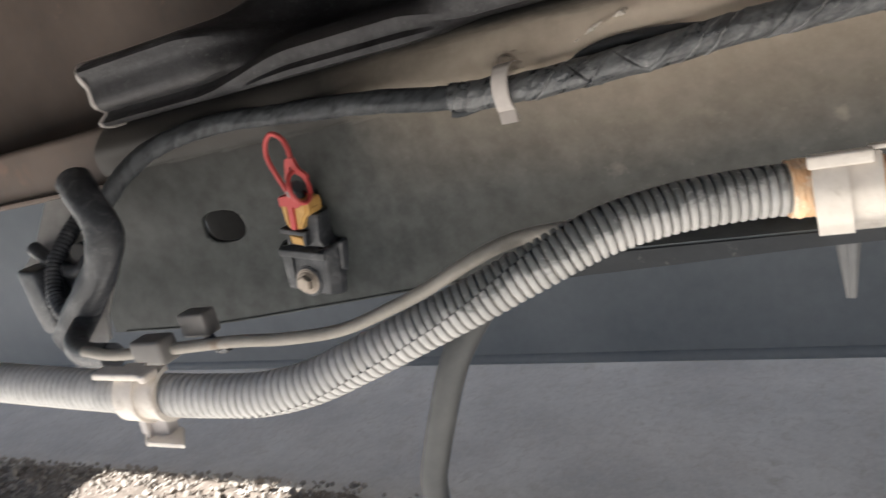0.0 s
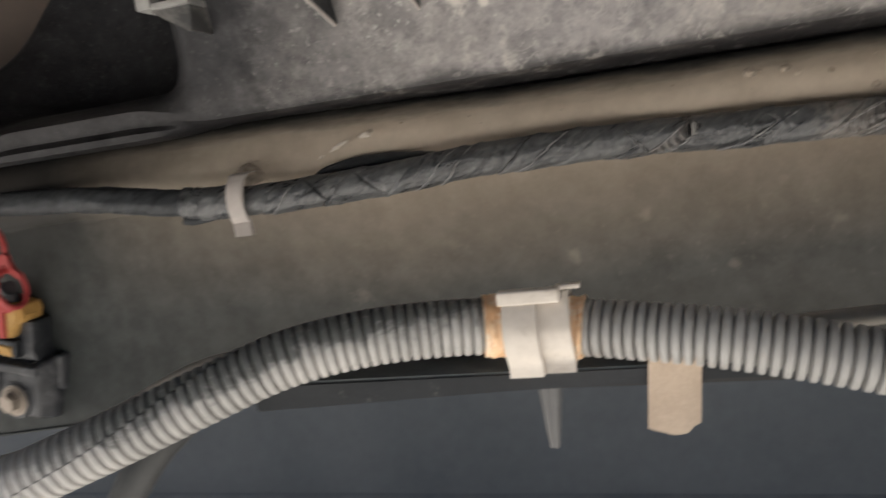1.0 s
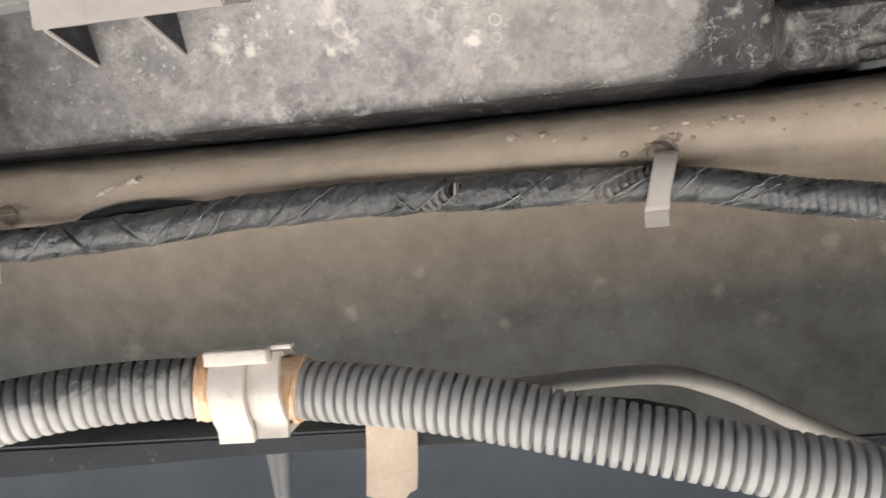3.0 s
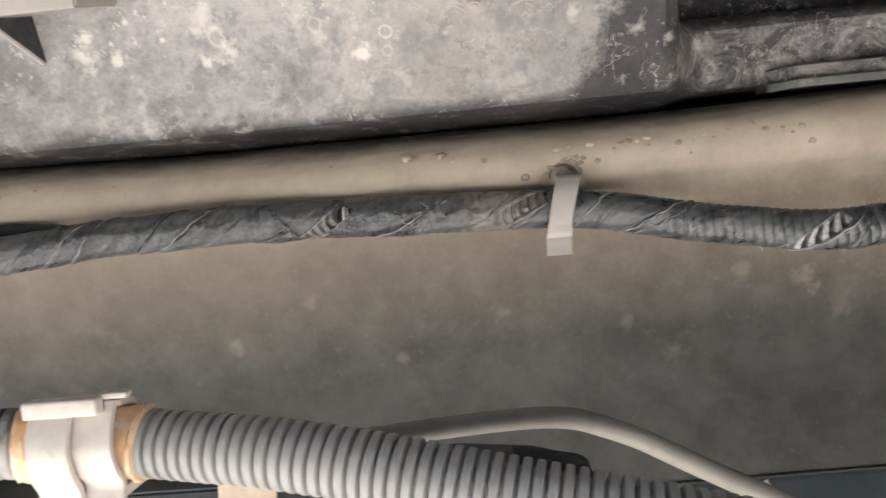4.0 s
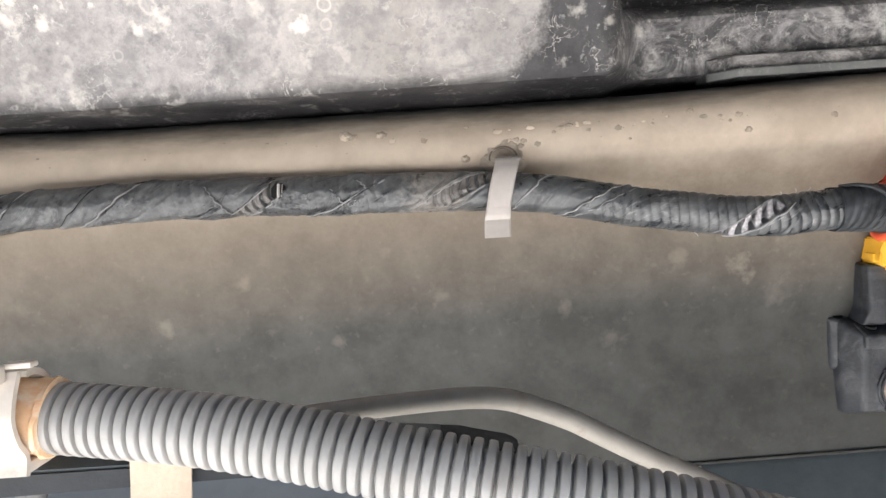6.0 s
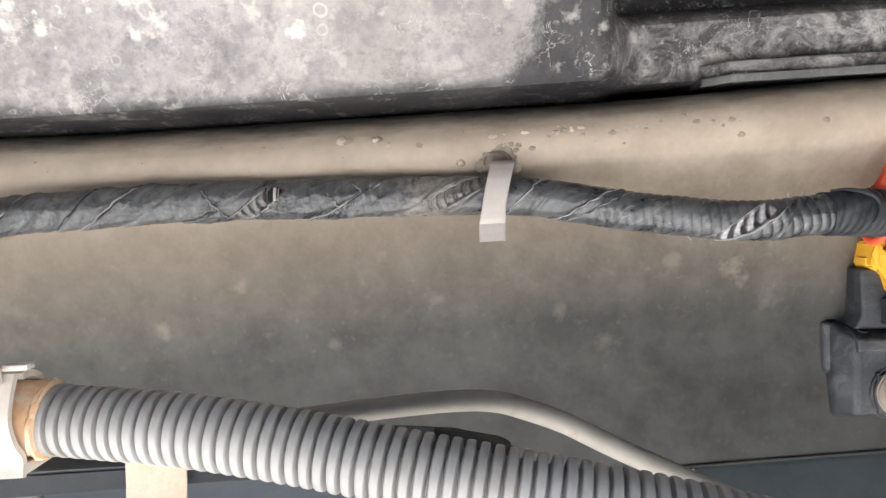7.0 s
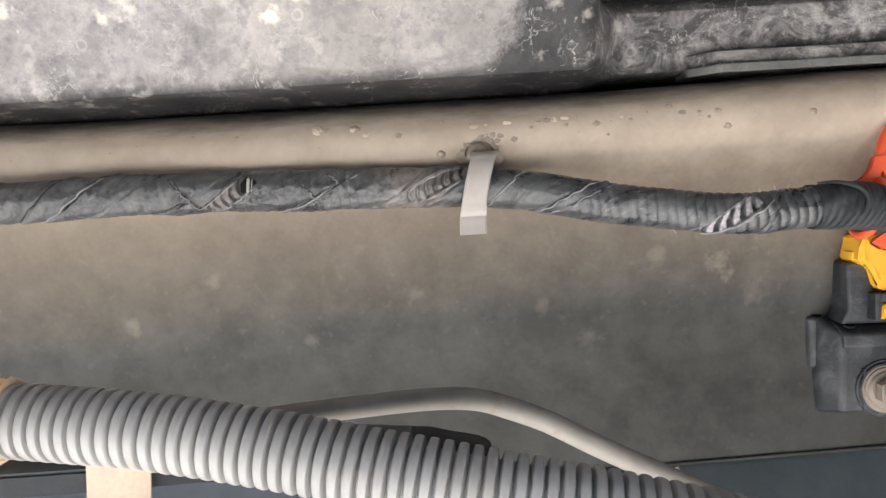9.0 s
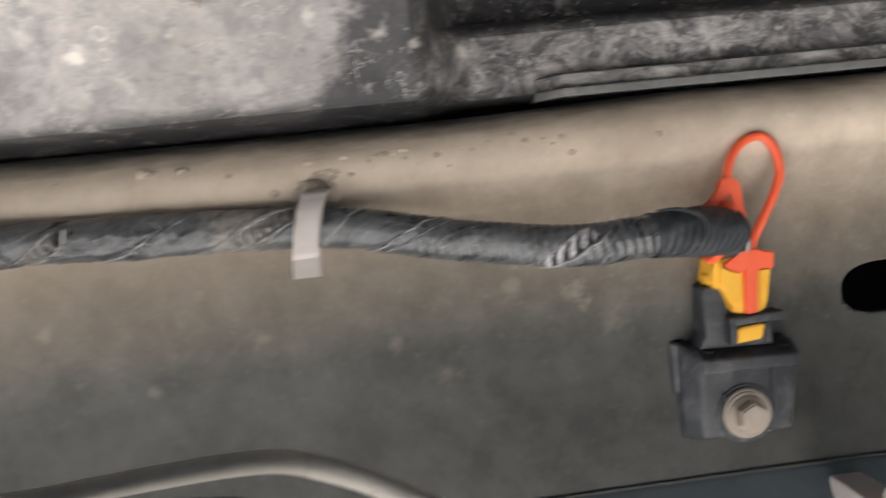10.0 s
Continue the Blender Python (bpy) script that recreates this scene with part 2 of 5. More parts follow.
    col = mixed(nt, maths(nt, "MULTIPLY", splash, maths(nt, "MULTIPLY", zone, maths(nt, "MULTIPLY", bare, left))), col, (0.66, 0.63, 0.58))
    # dried splashes: x, z, radius, strength; then water rings
    blobs = ((0.371, 0.1893, 0.0040, 1.25), (0.319, 0.194, 0.0052, 0.8), (0.263, 0.204, 0.0038, 0.9), (0.261, 0.197, 0.0052, 0.7), (0.275, 0.196, 0.0034, 0.9), (0.309, 0.192, 0.0025, 1.0), (0.349, 0.205, 0.0046, 0.6), (0.311, 0.206, 0.0064, 0.7),
             (0.281, 0.169, 0.0050, 0.5), (0.294, 0.201, 0.0015, 1.0), (0.281, 0.209, 0.0017, 1.0), (0.278, 0.189, 0.0012, 1.0), (0.355, 0.196, 0.0026, 0.5), (0.476, 0.188, 0.0036, 0.45), (0.489, 0.184, 0.0026, 0.55),
             (0.452, 0.196, 0.0030, 0.5), (0.471, 0.170, 0.0024, 0.4), (0.509, 0.187, 0.0034, 0.6), (0.581, 0.188, 0.0020, 0.7), (0.545, 0.177, 0.0042, 0.35))
    rings = ((0.315, 0.200, 0.0036, 0.5), (0.381, 0.196, 0.0024, 0.7), (0.381, 0.189, 0.0022, 0.4), (0.354, 0.201, 0.0030, 0.4), (0.515, 0.176, 0.0024, 0.22), (0.300, 0.183, 0.0020, 0.3))
    rag = maths(nt, "SUBTRACT", noise_tex(nt, co, 230, 6, 0.65), 0.5)
    for ring, marks, wob in ((False, blobs, 4.2), (True, rings, 1.6)):
        for x, z, r, k in marks:
            dx, dz = maths(nt, "SUBTRACT", xyz.outputs[0], x), maths(nt, "SUBTRACT", xyz.outputs[2], z)
            d = maths(nt, "SQRT", maths(nt, "ADD", maths(nt, "MULTIPLY", dx, dx), maths(nt, "MULTIPLY", dz, dz)))
            d = maths(nt, "ADD", maths(nt, "DIVIDE", d, r), maths(nt, "MULTIPLY", rag, wob))
            if ring:
                d = maths(nt, "MULTIPLY", maths(nt, "ABSOLUTE", maths(nt, "SUBTRACT", d, 0.85)), 3.5)
            col = mixed(nt, ramp(nt, d, (k * 0.75, k * 0.75, k * 0.75), (0, 0, 0), 0.20, 1.1), col, (0.80, 0.76, 0.69))
    dots = ramp(nt, noise_tex(nt, co, 340, 4, 0.62), (0, 0, 0), (0.9, 0.9, 0.9), 0.60, 0.67)
    upper = ramp(nt, maths(nt, "ADD", maths(nt, "SUBTRACT", xyz.outputs[2], maths(nt, "MULTIPLY", xyz.outputs[0], 0.25)), maths(nt, "MULTIPLY", cloud, 0.10)), (0, 0, 0), (1, 1, 1), 0.155, 0.185)
    far_end = ramp(nt, maths(nt, "ADD", edge, maths(nt, "MULTIPLY", maths(nt, "SUBTRACT", scuff, 0.5), 0.10)), (0, 0, 0), (0.42, 0.42, 0.42), 0.455, 0.490)
    col = mixed(nt, maths(nt, "MULTIPLY", dots, maths(nt, "MULTIPLY", maths(nt, "MAXIMUM", upper, far_end), left)), col, (0.72, 0.70, 0.66))
    nt.links.new(col, bs.inputs["Base Color"])
    bs.inputs["Specular IOR Level"].default_value = 0.3
    nt.links.new(ramp(nt, film, (0.50, 0.50, 0.50), (0.78, 0.78, 0.78), 0.1, 0.8), bs.inputs["Roughness"])
    bp = nt.nodes.new("ShaderNodeBump")
    bp.inputs["Strength"].default_value, bp.inputs["Distance"].default_value = 0.35, 0.001
    nt.links.new(maths(nt, "ADD", maths(nt, "MULTIPLY", mid, 1.2), fine), bp.inputs["Height"])
    nt.links.new(bp.outputs[0], bs.inputs["Normal"])
    return m


def grimy_conduit():
    """Grey ribbed plastic, clean and pale at one end, with dark grime in smears and spatters towards the other, and
    shade painted over its upper side.
    """
    m = bpy.data.materials.new("grey_conduit_grime_and_shade")
    m.use_nodes = True
    nt = m.node_tree
    bs = nt.nodes["Principled BSDF"]
    co = nt.nodes.new("ShaderNodeTexCoord").outputs["Object"]
    xyz = nt.nodes.new("ShaderNodeSeparateXYZ")
    nt.links.new(co, xyz.inputs[0])
    big, mid, fine = noise_tex(nt, co, 30, 6, 0.65), noise_tex(nt, co, 110, 7, 0.7, (1, 1, 1), 0.6), noise_tex(nt, co, 420, 4, 0.7)
    col = ramp(nt, mid, (0.42, 0.41, 0.392), (0.60, 0.585, 0.56))
    run = ramp(nt, xyz.outputs[0], (0.25, 0.25, 0.25), (1, 1, 1), 0.06, 0.19)
    grime = ramp(nt, maths(nt, "ADD", maths(nt, "MULTIPLY", big, 0.5), maths(nt, "MULTIPLY", mid, 0.5)), (0.10, 0.10, 0.10), (0.92, 0.92, 0.92), 0.42, 0.60)
    col = mixed(nt, maths(nt, "MULTIPLY", maths(nt, "MULTIPLY", grime, run), 0.6), col, (0.115, 0.118, 0.115))
    # ragged dark band along the upper side: grime together with painted shade
    axis_z = ramp(nt, xyz.outputs[0], (0.0435, 0.0435, 0.0435), (0.0735, 0.0735, 0.0735), 0.120, 0.225)
    above = maths(nt, "ADD", maths(nt, "SUBTRACT", xyz.outputs[2], axis_z), maths(nt, "MULTIPLY", maths(nt, "SUBTRACT", maths(nt, "ADD", big, mid), 1.0), 0.022))
    overlaid = maths(nt, "MULTIPLY", ramp(nt, above, (0, 0, 0), (0.85, 0.85, 0.85), -0.0015, 0.0035), ramp(nt, xyz.outputs[0], (0, 0, 0), (1, 1, 1), 0.10, 0.17))
    col = mixed(nt, overlaid, col, (0.105, 0.112, 0.108))
    fleck = ramp(nt, fine, (0, 0, 0), (0.6, 0.6, 0.6), 0.58, 0.70)
    col = mixed(nt, fleck, col, (0.50, 0.49, 0.46))
    nt.links.new(col, bs.inputs["Base Color"])
    nt.links.new(ramp(nt, mid, (0.38, 0.38, 0.38), (0.62, 0.62, 0.62)), bs.inputs["Roughness"])
    bp = nt.nodes.new("ShaderNodeBump")
    bp.inputs["Strength"].default_value, bp.inputs["Distance"].default_value = 0.25, 0.0006
    nt.links.new(maths(nt, "ADD", mid, fine), bp.inputs["Height"])
    nt.links.new(bp.outputs[0], bs.inputs["Normal"])
    return m


def tape_cloth(name, dirt, spec=0.9, rough=0.27):
    """Blue-black wrapping tape: streaks that follow the winding, smears of grey dust, pale scuffs, and bared plastic ribs where it is worn through."""
    m = bpy.data.materials.new(name)
    m.use_nodes = True
    nt = m.node_tree
    bs = nt.nodes["Principled BSDF"]
    tc = nt.nodes.new("ShaderNodeTexCoord")
    turn = nt.nodes.new("ShaderNodeMapping")
    turn.inputs["Rotation"].default_value = (0, 0, radians(-42))
    nt.links.new(tc.outputs["UV"], turn.inputs[0])
    uv, co = turn.outputs[0], tc.outputs["Object"]
    streak = noise_tex(nt, uv, 200, 4, 0.6, (0.18, 1.0, 1), 0.3)
    smear, grit, fine = noise_tex(nt, uv, 60, 7, 0.68, (0.6, 1.1, 1), 1.0), noise_tex(nt, co, 330, 5, 0.7), noise_tex(nt, co, 1100, 3, 0.7)
    base = ramp(nt, streak, (0.022, 0.025, 0.029), (0.050, 0.055, 0.061), 0.35, 0.65)
    film = ramp(nt, maths(nt, "ADD", maths(nt, "MULTIPLY", smear, 0.8), maths(nt, "MULTIPLY", streak, 0.2)), (0.04 * dirt,) * 3, (0.55 * dirt,) * 3, 0.43, 0.62)
    col = mixed(nt, film, base, ramp(nt, grit, (0.160, 0.168, 0.175), (0.270, 0.270, 0.268)))
    scuff = maths(nt, "MULTIPLY", ramp(nt, noise_tex(nt, uv, 130, 8, 0.78, (0.6, 1.4, 1), 1.4), (0, 0, 0), (1, 1, 1), 0.58, 0.66), ramp(nt, grit, (0.1, 0.1, 0.1), (0.9 * dirt,) * 3, 0.42, 0.62))
    col = mixed(nt, scuff, col, (0.40, 0.395, 0.385))
    dark = ramp(nt, noise_tex(nt, uv, 75, 7, 0.72, (0.5, 1.0, 1), 0.8), (0, 0, 0), (0.85, 0.85, 0.85), 0.55, 0.62)
    col = mixed(nt, dark, col, (0.016, 0.018, 0.021))
    # brown grit caked near the second clip
    xyz = nt.nodes.new("ShaderNodeSeparateXYZ")
    nt.links.new(co, xyz.inputs[0])
    spot = ramp(nt, maths(nt, "ABSOLUTE", maths(nt, "SUBTRACT", maths(nt, "ADD", xyz.outputs[0], maths(nt, "MULTIPLY", maths(nt, "SUBTRACT", smear, 0.5), 0.03)), 0.418)), (1, 1, 1), (0, 0, 0), 0.006, 0.015)
    cake = maths(nt, "MULTIPLY", spot, ramp(nt, grit, (0.15, 0.15, 0.15), (0.9, 0.9, 0.9), 0.40, 0.60))
    col = mixed(nt, cake, col, (0.27, 0.245, 0.22))
    worn = nt.nodes.new("ShaderNodeAttribute")
    worn.attribute_name = "worn"
    bared = ramp(nt, xyz.outputs[0], (0.17, 0.155, 0.145), (0.50, 0.48, 0.50), 0.49, 0.51)
    bared = mixed(nt, ramp(nt, grit, (0, 0, 0), (0.7, 0.7, 0.7), 0.45, 0.62), bared, (0.07, 0.068, 0.066))
    col = mixed(nt, worn.outputs["Fac"], col, bared)
    nt.links.new(col, bs.inputs["Base Color"])
    bs.inputs["Specular IOR Level"].default_value = spec
    nt.links.new(ramp(nt, film, (rough,) * 3, (0.62, 0.62, 0.62), 0.05, 0.7), bs.inputs["Roughness"])
    bp = nt.nodes.new("ShaderNodeBump")
    bp.inputs["Strength"].default_value, bp.inputs["Distance"].default_value = 0.35, 0.0006
    nt.links.new(maths(nt, "ADD", maths(nt, "MULTIPLY", streak, 0.7), maths(nt, "ADD", maths(nt, "MULTIPLY", grit, 0.5), maths(nt, "MULTIPLY", fine, 0.25))), bp.inputs["Height"])
    nt.links.new(bp.outputs[0], bs.inputs["Normal"])
    return m


M_SHIELD = shield_plastic()
M_SHIELD_CLEAN = surface("black_plastic_clean", (0.050, 0.051, 0.052), (0.115, 0.115, 0.112), 0.45, 0.0, 14, 140, 0.35, (0.25, 0.24, 0.225), 0.50, 0.72, 40)
M_TAPE = tape_cloth("black_tape_scuffed", 1.0)
M_TAPE_CLEAN = tape_cloth("black_tape", 0.15, 0.3, 0.5)
M_TAPE_EDGE = surface("tape_edge", (0.24, 0.24, 0.245), (0.46, 0.455, 0.45), 0.5, 0.0, 60, 300, 0.3)
M_CONDUIT = surface("grey_conduit", (0.29, 0.287, 0.279), (0.385, 0.380, 0.368), 0.40, 0.0, 18, 220, 0.10, (0.31, 0.285, 0.255), 0.54, 0.74, 60)
M_CONDUIT_DIRTY = grimy_conduit()
M_CLAMP = surface("ivory_plastic", (0.60, 0.545, 0.48), (0.71, 0.655, 0.585), 0.38, 0.0, 30, 240, 0.08, (0.42, 0.36, 0.30), 0.55, 0.74, 70)
M_CLIP = surface("grey_plastic_clip", (0.42, 0.385, 0.36), (0.54, 0.50, 0.47), 0.5, 0.0, 30, 200, 0.1)
M_FOAM = surface("orange_sleeve", (0.80, 0.45, 0.22), (0.90, 0.66, 0.42), 0.55, 0.0, 60, 260, 0.4, (0.90, 0.80, 0.66), 0.5, 0.66, 110)
M_FLAG = surface("beige_cloth_tape", (0.43, 0.335, 0.25), (0.60, 0.49, 0.38), 0.75, 0.0, 40, 500, 0.35)
M_PIPE = surface("brown_pipe", (0.225, 0.208, 0.180), (0.315, 0.293, 0.259), 0.55, 0.0, 20, 160, 0.12, (0.20, 0.155, 0.12), 0.58, 0.75, 60, spec=0.35)
M_BLACK = surface("black_plastic", (0.014, 0.016, 0.020), (0.038, 0.041, 0.048), 0.42, 0.0, 50, 300, 0.4, (0.10, 0.102, 0.106), 0.50, 0.74, 90)
M_YELLOW = surface("yellow_plastic", (0.80, 0.42, 0.02), (0.88, 0.50, 0.04), 0.4, 0.0, 40, 200, 0.05)
M_ORANGE = surface("orange_plastic", (0.80, 0.10, 0.035), (0.88, 0.14, 0.05), 0.4, 0.0, 40, 200, 0.05)
M_RED = surface("shaded_red_plastic", (0.42, 0.055, 0.055), (0.52, 0.09, 0.085), 0.5, 0.0, 40, 200, 0.05)
M_YELLOW_SHADED = surface("shaded_yellow_plastic", (0.42, 0.24, 0.06), (0.58, 0.36, 0.12), 0.5, 0.0, 60, 240, 0.1)
M_BOLT = surface("dull_zinc", (0.24, 0.205, 0.17), (0.36, 0.31, 0.26), 0.5, 0.45, 40, 240, 0.3)
M_STEEL = surface("grey_steel", (0.26, 0.255, 0.25), (0.42, 0.41, 0.40), 0.55, 0.2, 20, 150, 0.2)
M_RUST = surface("brown_underbody", (0.065, 0.050, 0.042), (0.13, 0.10, 0.083), 0.7, 0.0, 8, 90, 0.3, (0.20, 0.115, 0.08), 0.6, 0.75, 14)
M_UNDER = surface("underbody_coating", (0.05, 0.048, 0.045), (0.09, 0.085, 0.08), 0.8, 0.0, 6, 70, 0.4)
M_GROUND = surface("gravelly_ground", (0.40, 0.365, 0.325), (0.58, 0.535, 0.475), 0.9, 0.0, 7, 130, 0.35, (0.42, 0.37, 0.31), 0.5, 0.70, 60)
M_SOIL = surface("brown_soil", (0.085, 0.066, 0.050), (0.20, 0.160, 0.125), 0.95, 0.0, 20, 160, 1.0, (0.34, 0.29, 0.24), 0.54, 0.68, 60)
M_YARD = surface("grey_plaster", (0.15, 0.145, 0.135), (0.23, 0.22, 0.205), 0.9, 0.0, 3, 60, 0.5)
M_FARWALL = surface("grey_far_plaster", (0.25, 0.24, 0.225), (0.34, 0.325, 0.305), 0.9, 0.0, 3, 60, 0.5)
M_STONE = surface("stone_chips", (0.20, 0.17, 0.14), (0.40, 0.35, 0.29), 0.9, 0.0, 30, 200, 0.4)
M_RUBBER = surface("grey_rubber", (0.10, 0.102, 0.104), (0.17, 0.17, 0.168), 0.6, 0.0, 20, 150, 0.2)
M_HOSE = surface("dark_hose_rubber", (0.045, 0.048, 0.050), (0.085, 0.086, 0.086), 0.5, 0.0, 20, 150, 0.2, spec=0.3)
M_BLISTER = surface("rust_blister", (0.34, 0.27, 0.20), (0.54, 0.455, 0.365), 0.8, 0.0, 300, 900, 0.4)
M_STREAK = surface("pale_streak_tone", (0.70, 0.63, 0.54), (0.86, 0.80, 0.71), 0.7, 0.0, 200, 900, 0.4)
M_PIT = surface("pit_brown", (0.15, 0.12, 0.095), (0.25, 0.205, 0.165), 0.8)
M_STUD = surface("stud_dirty", (0.27, 0.225, 0.18), (0.50, 0.43, 0.35), 0.6, 0.0, 200, 700, 0.4)
M_TRAY = surface("bluish_tray", (0.100, 0.115, 0.135), (0.145, 0.162, 0.184), 0.6, 0.0, 6, 60, 0.3, spec=0.15)
M_LEDGE_EDGE = surface("dull_ledge_edge", (0.10, 0.103, 0.10), (0.20, 0.20, 0.19), 0.55, 0.0, 30, 220, 0.4, (0.30, 0.29, 0.27), 0.55, 0.72, 90)
M_LEDGE = surface("scuffed_plastic", (0.20, 0.20, 0.195), (0.40, 0.395, 0.38), 0.5, 0.0, 20, 160, 0.2)
M_BARDARK = surface("dark_bar", (0.028, 0.031, 0.034), (0.048, 0.051, 0.055), 0.7, 0.0, 20, 160, 0.4, (0.20, 0.19, 0.18), 0.62, 0.74, 130, spec=0.15)
M_PLATE = surface("bluish_plate", (0.068, 0.081, 0.087), (0.105, 0.120, 0.128), 0.5, 0.0, 14, 120, 0.2, spec=0.15)
M_KEEPER = surface("dull_bracket", (0.11, 0.105, 0.10), (0.19, 0.18, 0.17), 0.55, 0.1, 20, 150, 0.2)
# near-black colour that paints the shade in holes and slits
M_HOLE_SHADE = surface("hole_shade", (0.004, 0.004, 0.004), (0.010, 0.010, 0.010), 0.9)
M_WIRE = surface("white_wire", (0.55, 0.54, 0.52), (0.65, 0.64, 0.62), 0.4)


# ---- mesh helpers ----
def thing(name, label="", category="", group="", kind="", at=(0, 0, 0)):
    ob = new(name)
    ob.location = at
    ob.empty_display_size = 0.02
    return tagged(ob, label, category, group, kind)


def solid(name, bm, material, smooth=True):
    me = bpy.data.meshes.new(name)
    bmesh.ops.recalc_face_normals(bm, faces=bm.faces)
    bm.to_mesh(me)
    bm.free()
    for p in me.polygons:
        p.use_smooth = smooth
    me.materials.append(material)
    if smooth:
        me.set_sharp_from_angle(angle=radians(38))
    return new(name, me)


def part(name, bm, material, parent, label="", smooth=True):
    ob = solid(name, bm, material, smooth)
    ob.parent = parent
    top = parent
    off = Vector((0, 0, 0))
    while top is not None:
        off += top.location
        top = top.parent
    ob.matrix_parent_inverse = Matrix.Translation(-off)
    if label:
        tagged(ob, label)
    return ob


def box(x0, x1, y0, y1, z0, z1, bevel=0.0, seg=2, turn=None, bm=None):
    own = bmesh.new()
    bmesh.ops.create_cube(own, size=1.0)
    for v in own.verts:
        v.co = Vector(((x0, x1)[v.co.x > 0], (y0, y1)[v.co.y > 0], (z0, z1)[v.co.z > 0]))
    if bevel:
        bmesh.ops.bevel(own, geom=own.edges[:], offset=bevel, segments=seg, affect="EDGES", profile=0.6)
    if turn is not None:
        c = Vector(((x0 + x1) / 2, (y0 + y1) / 2, (z0 + z1) / 2))
        bmesh.ops.transform(own, matrix=Matrix.Translation(c) @ turn @ Matrix.Translation(-c), verts=own.verts)
    return join(bm, own)


def join(bm, own):
    if bm is None:
        return own
    me = bpy.data.meshes.new("tmp")
    own.to_mesh(me)
    own.free()
    bm.from_mesh(me)
    bpy.data.meshes.remove(me)
    return bm


def spline(points, n):
    """n points evenly spaced along a smooth curve through the given ones."""
    p = np.array(points, float)
    p = np.vstack([2 * p[0] - p[1], p, 2 * p[-1] - p[-2]])
    out = []
    for i in range(1, len(p) - 2):
        for t in np.linspace(0, 1, 40, endpoint=False):
            a, b, c, d = p[i - 1], p[i], p[i + 1], p[i + 2]
            out.append(0.5 * (2 * b + (c - a) * t + (2 * a - 5 * b + 4 * c - d) * t * t + (3 * b - a - 3 * c + d) * t ** 3))
    out.append(p[-2])
    out = np.array(out)
    s = np.r_[0, np.cumsum(np.linalg.norm(np.diff(out, axis=0), axis=1))]
    u = np.linspace(0, s[-1], n)
    return np.stack([np.interp(u, s, out[:, k]) for k in range(3)], 1), s[-1]


def frames(c):
    tan = np.gradient(c, axis=0)
    tan /= np.linalg.norm(tan, axis=1, keepdims=True)
    up = np.array([0, 0, 1.0]) if abs(tan[:, 2]).max() < 0.97 else np.array([0, 1.0, 0])
    side = np.cross(tan, up)
    side /= np.linalg.norm(side, axis=1, keepdims=True) + 1e-9
    return tan, side, np.cross(side, tan)


def sweep(points, radius, n=60, ring=20, caps=True, start=0.0, seam=False, bm=None, squash=1.0):
    """A tube along a curve. radius: metres, or a function of (length along, angle, share)."""
    c, length = spline(points, n)
    tan, side, up = frames(c)
    cols = ring + (1 if seam else 0)
    verts = []
    for i in range(n):
        s = length * i / (n - 1)
        for k in range(cols):
            first = start(i / (n - 1)) if callable(start) else start
            a = first + 2 * math.pi * k / ring
            if seam:
                a = first + (2 * math.pi - 0.03) * k / ring
            r = radius(s, a - first, i / (n - 1)) if callable(radius) else radius
            verts.append(c[i] + r * (math.cos(a) * side[i] + squash * math.sin(a) * up[i]))
    faces = []
    for i in range(n - 1):
        for k in range(ring):
            k2 = k + 1 if seam else (k + 1) % ring
            faces.append((i * cols + k, i * cols + k2, (i + 1) * cols + k2, (i + 1) * cols + k))
    if caps:
        faces += [tuple(range(cols - 1, -1, -1)), tuple((n - 1) * cols + k for k in range(cols))]
    me = bpy.data.meshes.new("tmp")
    me.from_pydata([tuple(v) for v in verts], [], faces)
    own = bmesh.new()
    own.from_mesh(me)
    bpy.data.meshes.remove(me)
    return join(bm, own)


def disc(center, axis, r0, r1, h, ring=28, bevel=0.0, bm=None):
    """A cylinder or cone of height h from center along axis."""
    own = bmesh.new()
    bmesh.ops.create_cone(own, cap_ends=True, segments=ring, radius1=r0, radius2=r1, depth=h)
    if bevel:
        bmesh.ops.bevel(own, geom=[e for e in own.edges if len(e.link_faces) == 2 and any(len(f.verts) > 4 for f in e.link_faces)],
                        offset=bevel, segments=2, affect="EDGES")
    q = Vector((0, 0, 1)).rotation_difference(Vector(axis)).to_matrix().to_4x4()
    bmesh.ops.transform(own, matrix=Matrix.Translation(Vector(center) + Vector(axis).normalized() * h / 2) @ q, verts=own.verts)
    return join(bm, own)


def prism(outline, depth, bevel=0.0, m=None, bm=None):
    """An outline in x, z pulled back along +y by depth, front at y = 0, then moved by m."""
    own = bmesh.new()
    front = [own.verts.new((x, 0, z)) for x, z in outline]
    back = [own.verts.new((x, depth, z)) for x, z in outline]
    n = len(outline)
    own.faces.new(front)
    own.faces.new(back[::-1])
    for i in range(n):
        own.faces.new((front[i], back[i], back[(i + 1) % n], front[(i + 1) % n]))
    if bevel:
        bmesh.ops.bevel(own, geom=own.edges[:], offset=bevel, segments=2, affect="EDGES")
    if m is not None:
        bmesh.ops.transform(own, matrix=m, verts=own.verts)
    return join(bm, own)


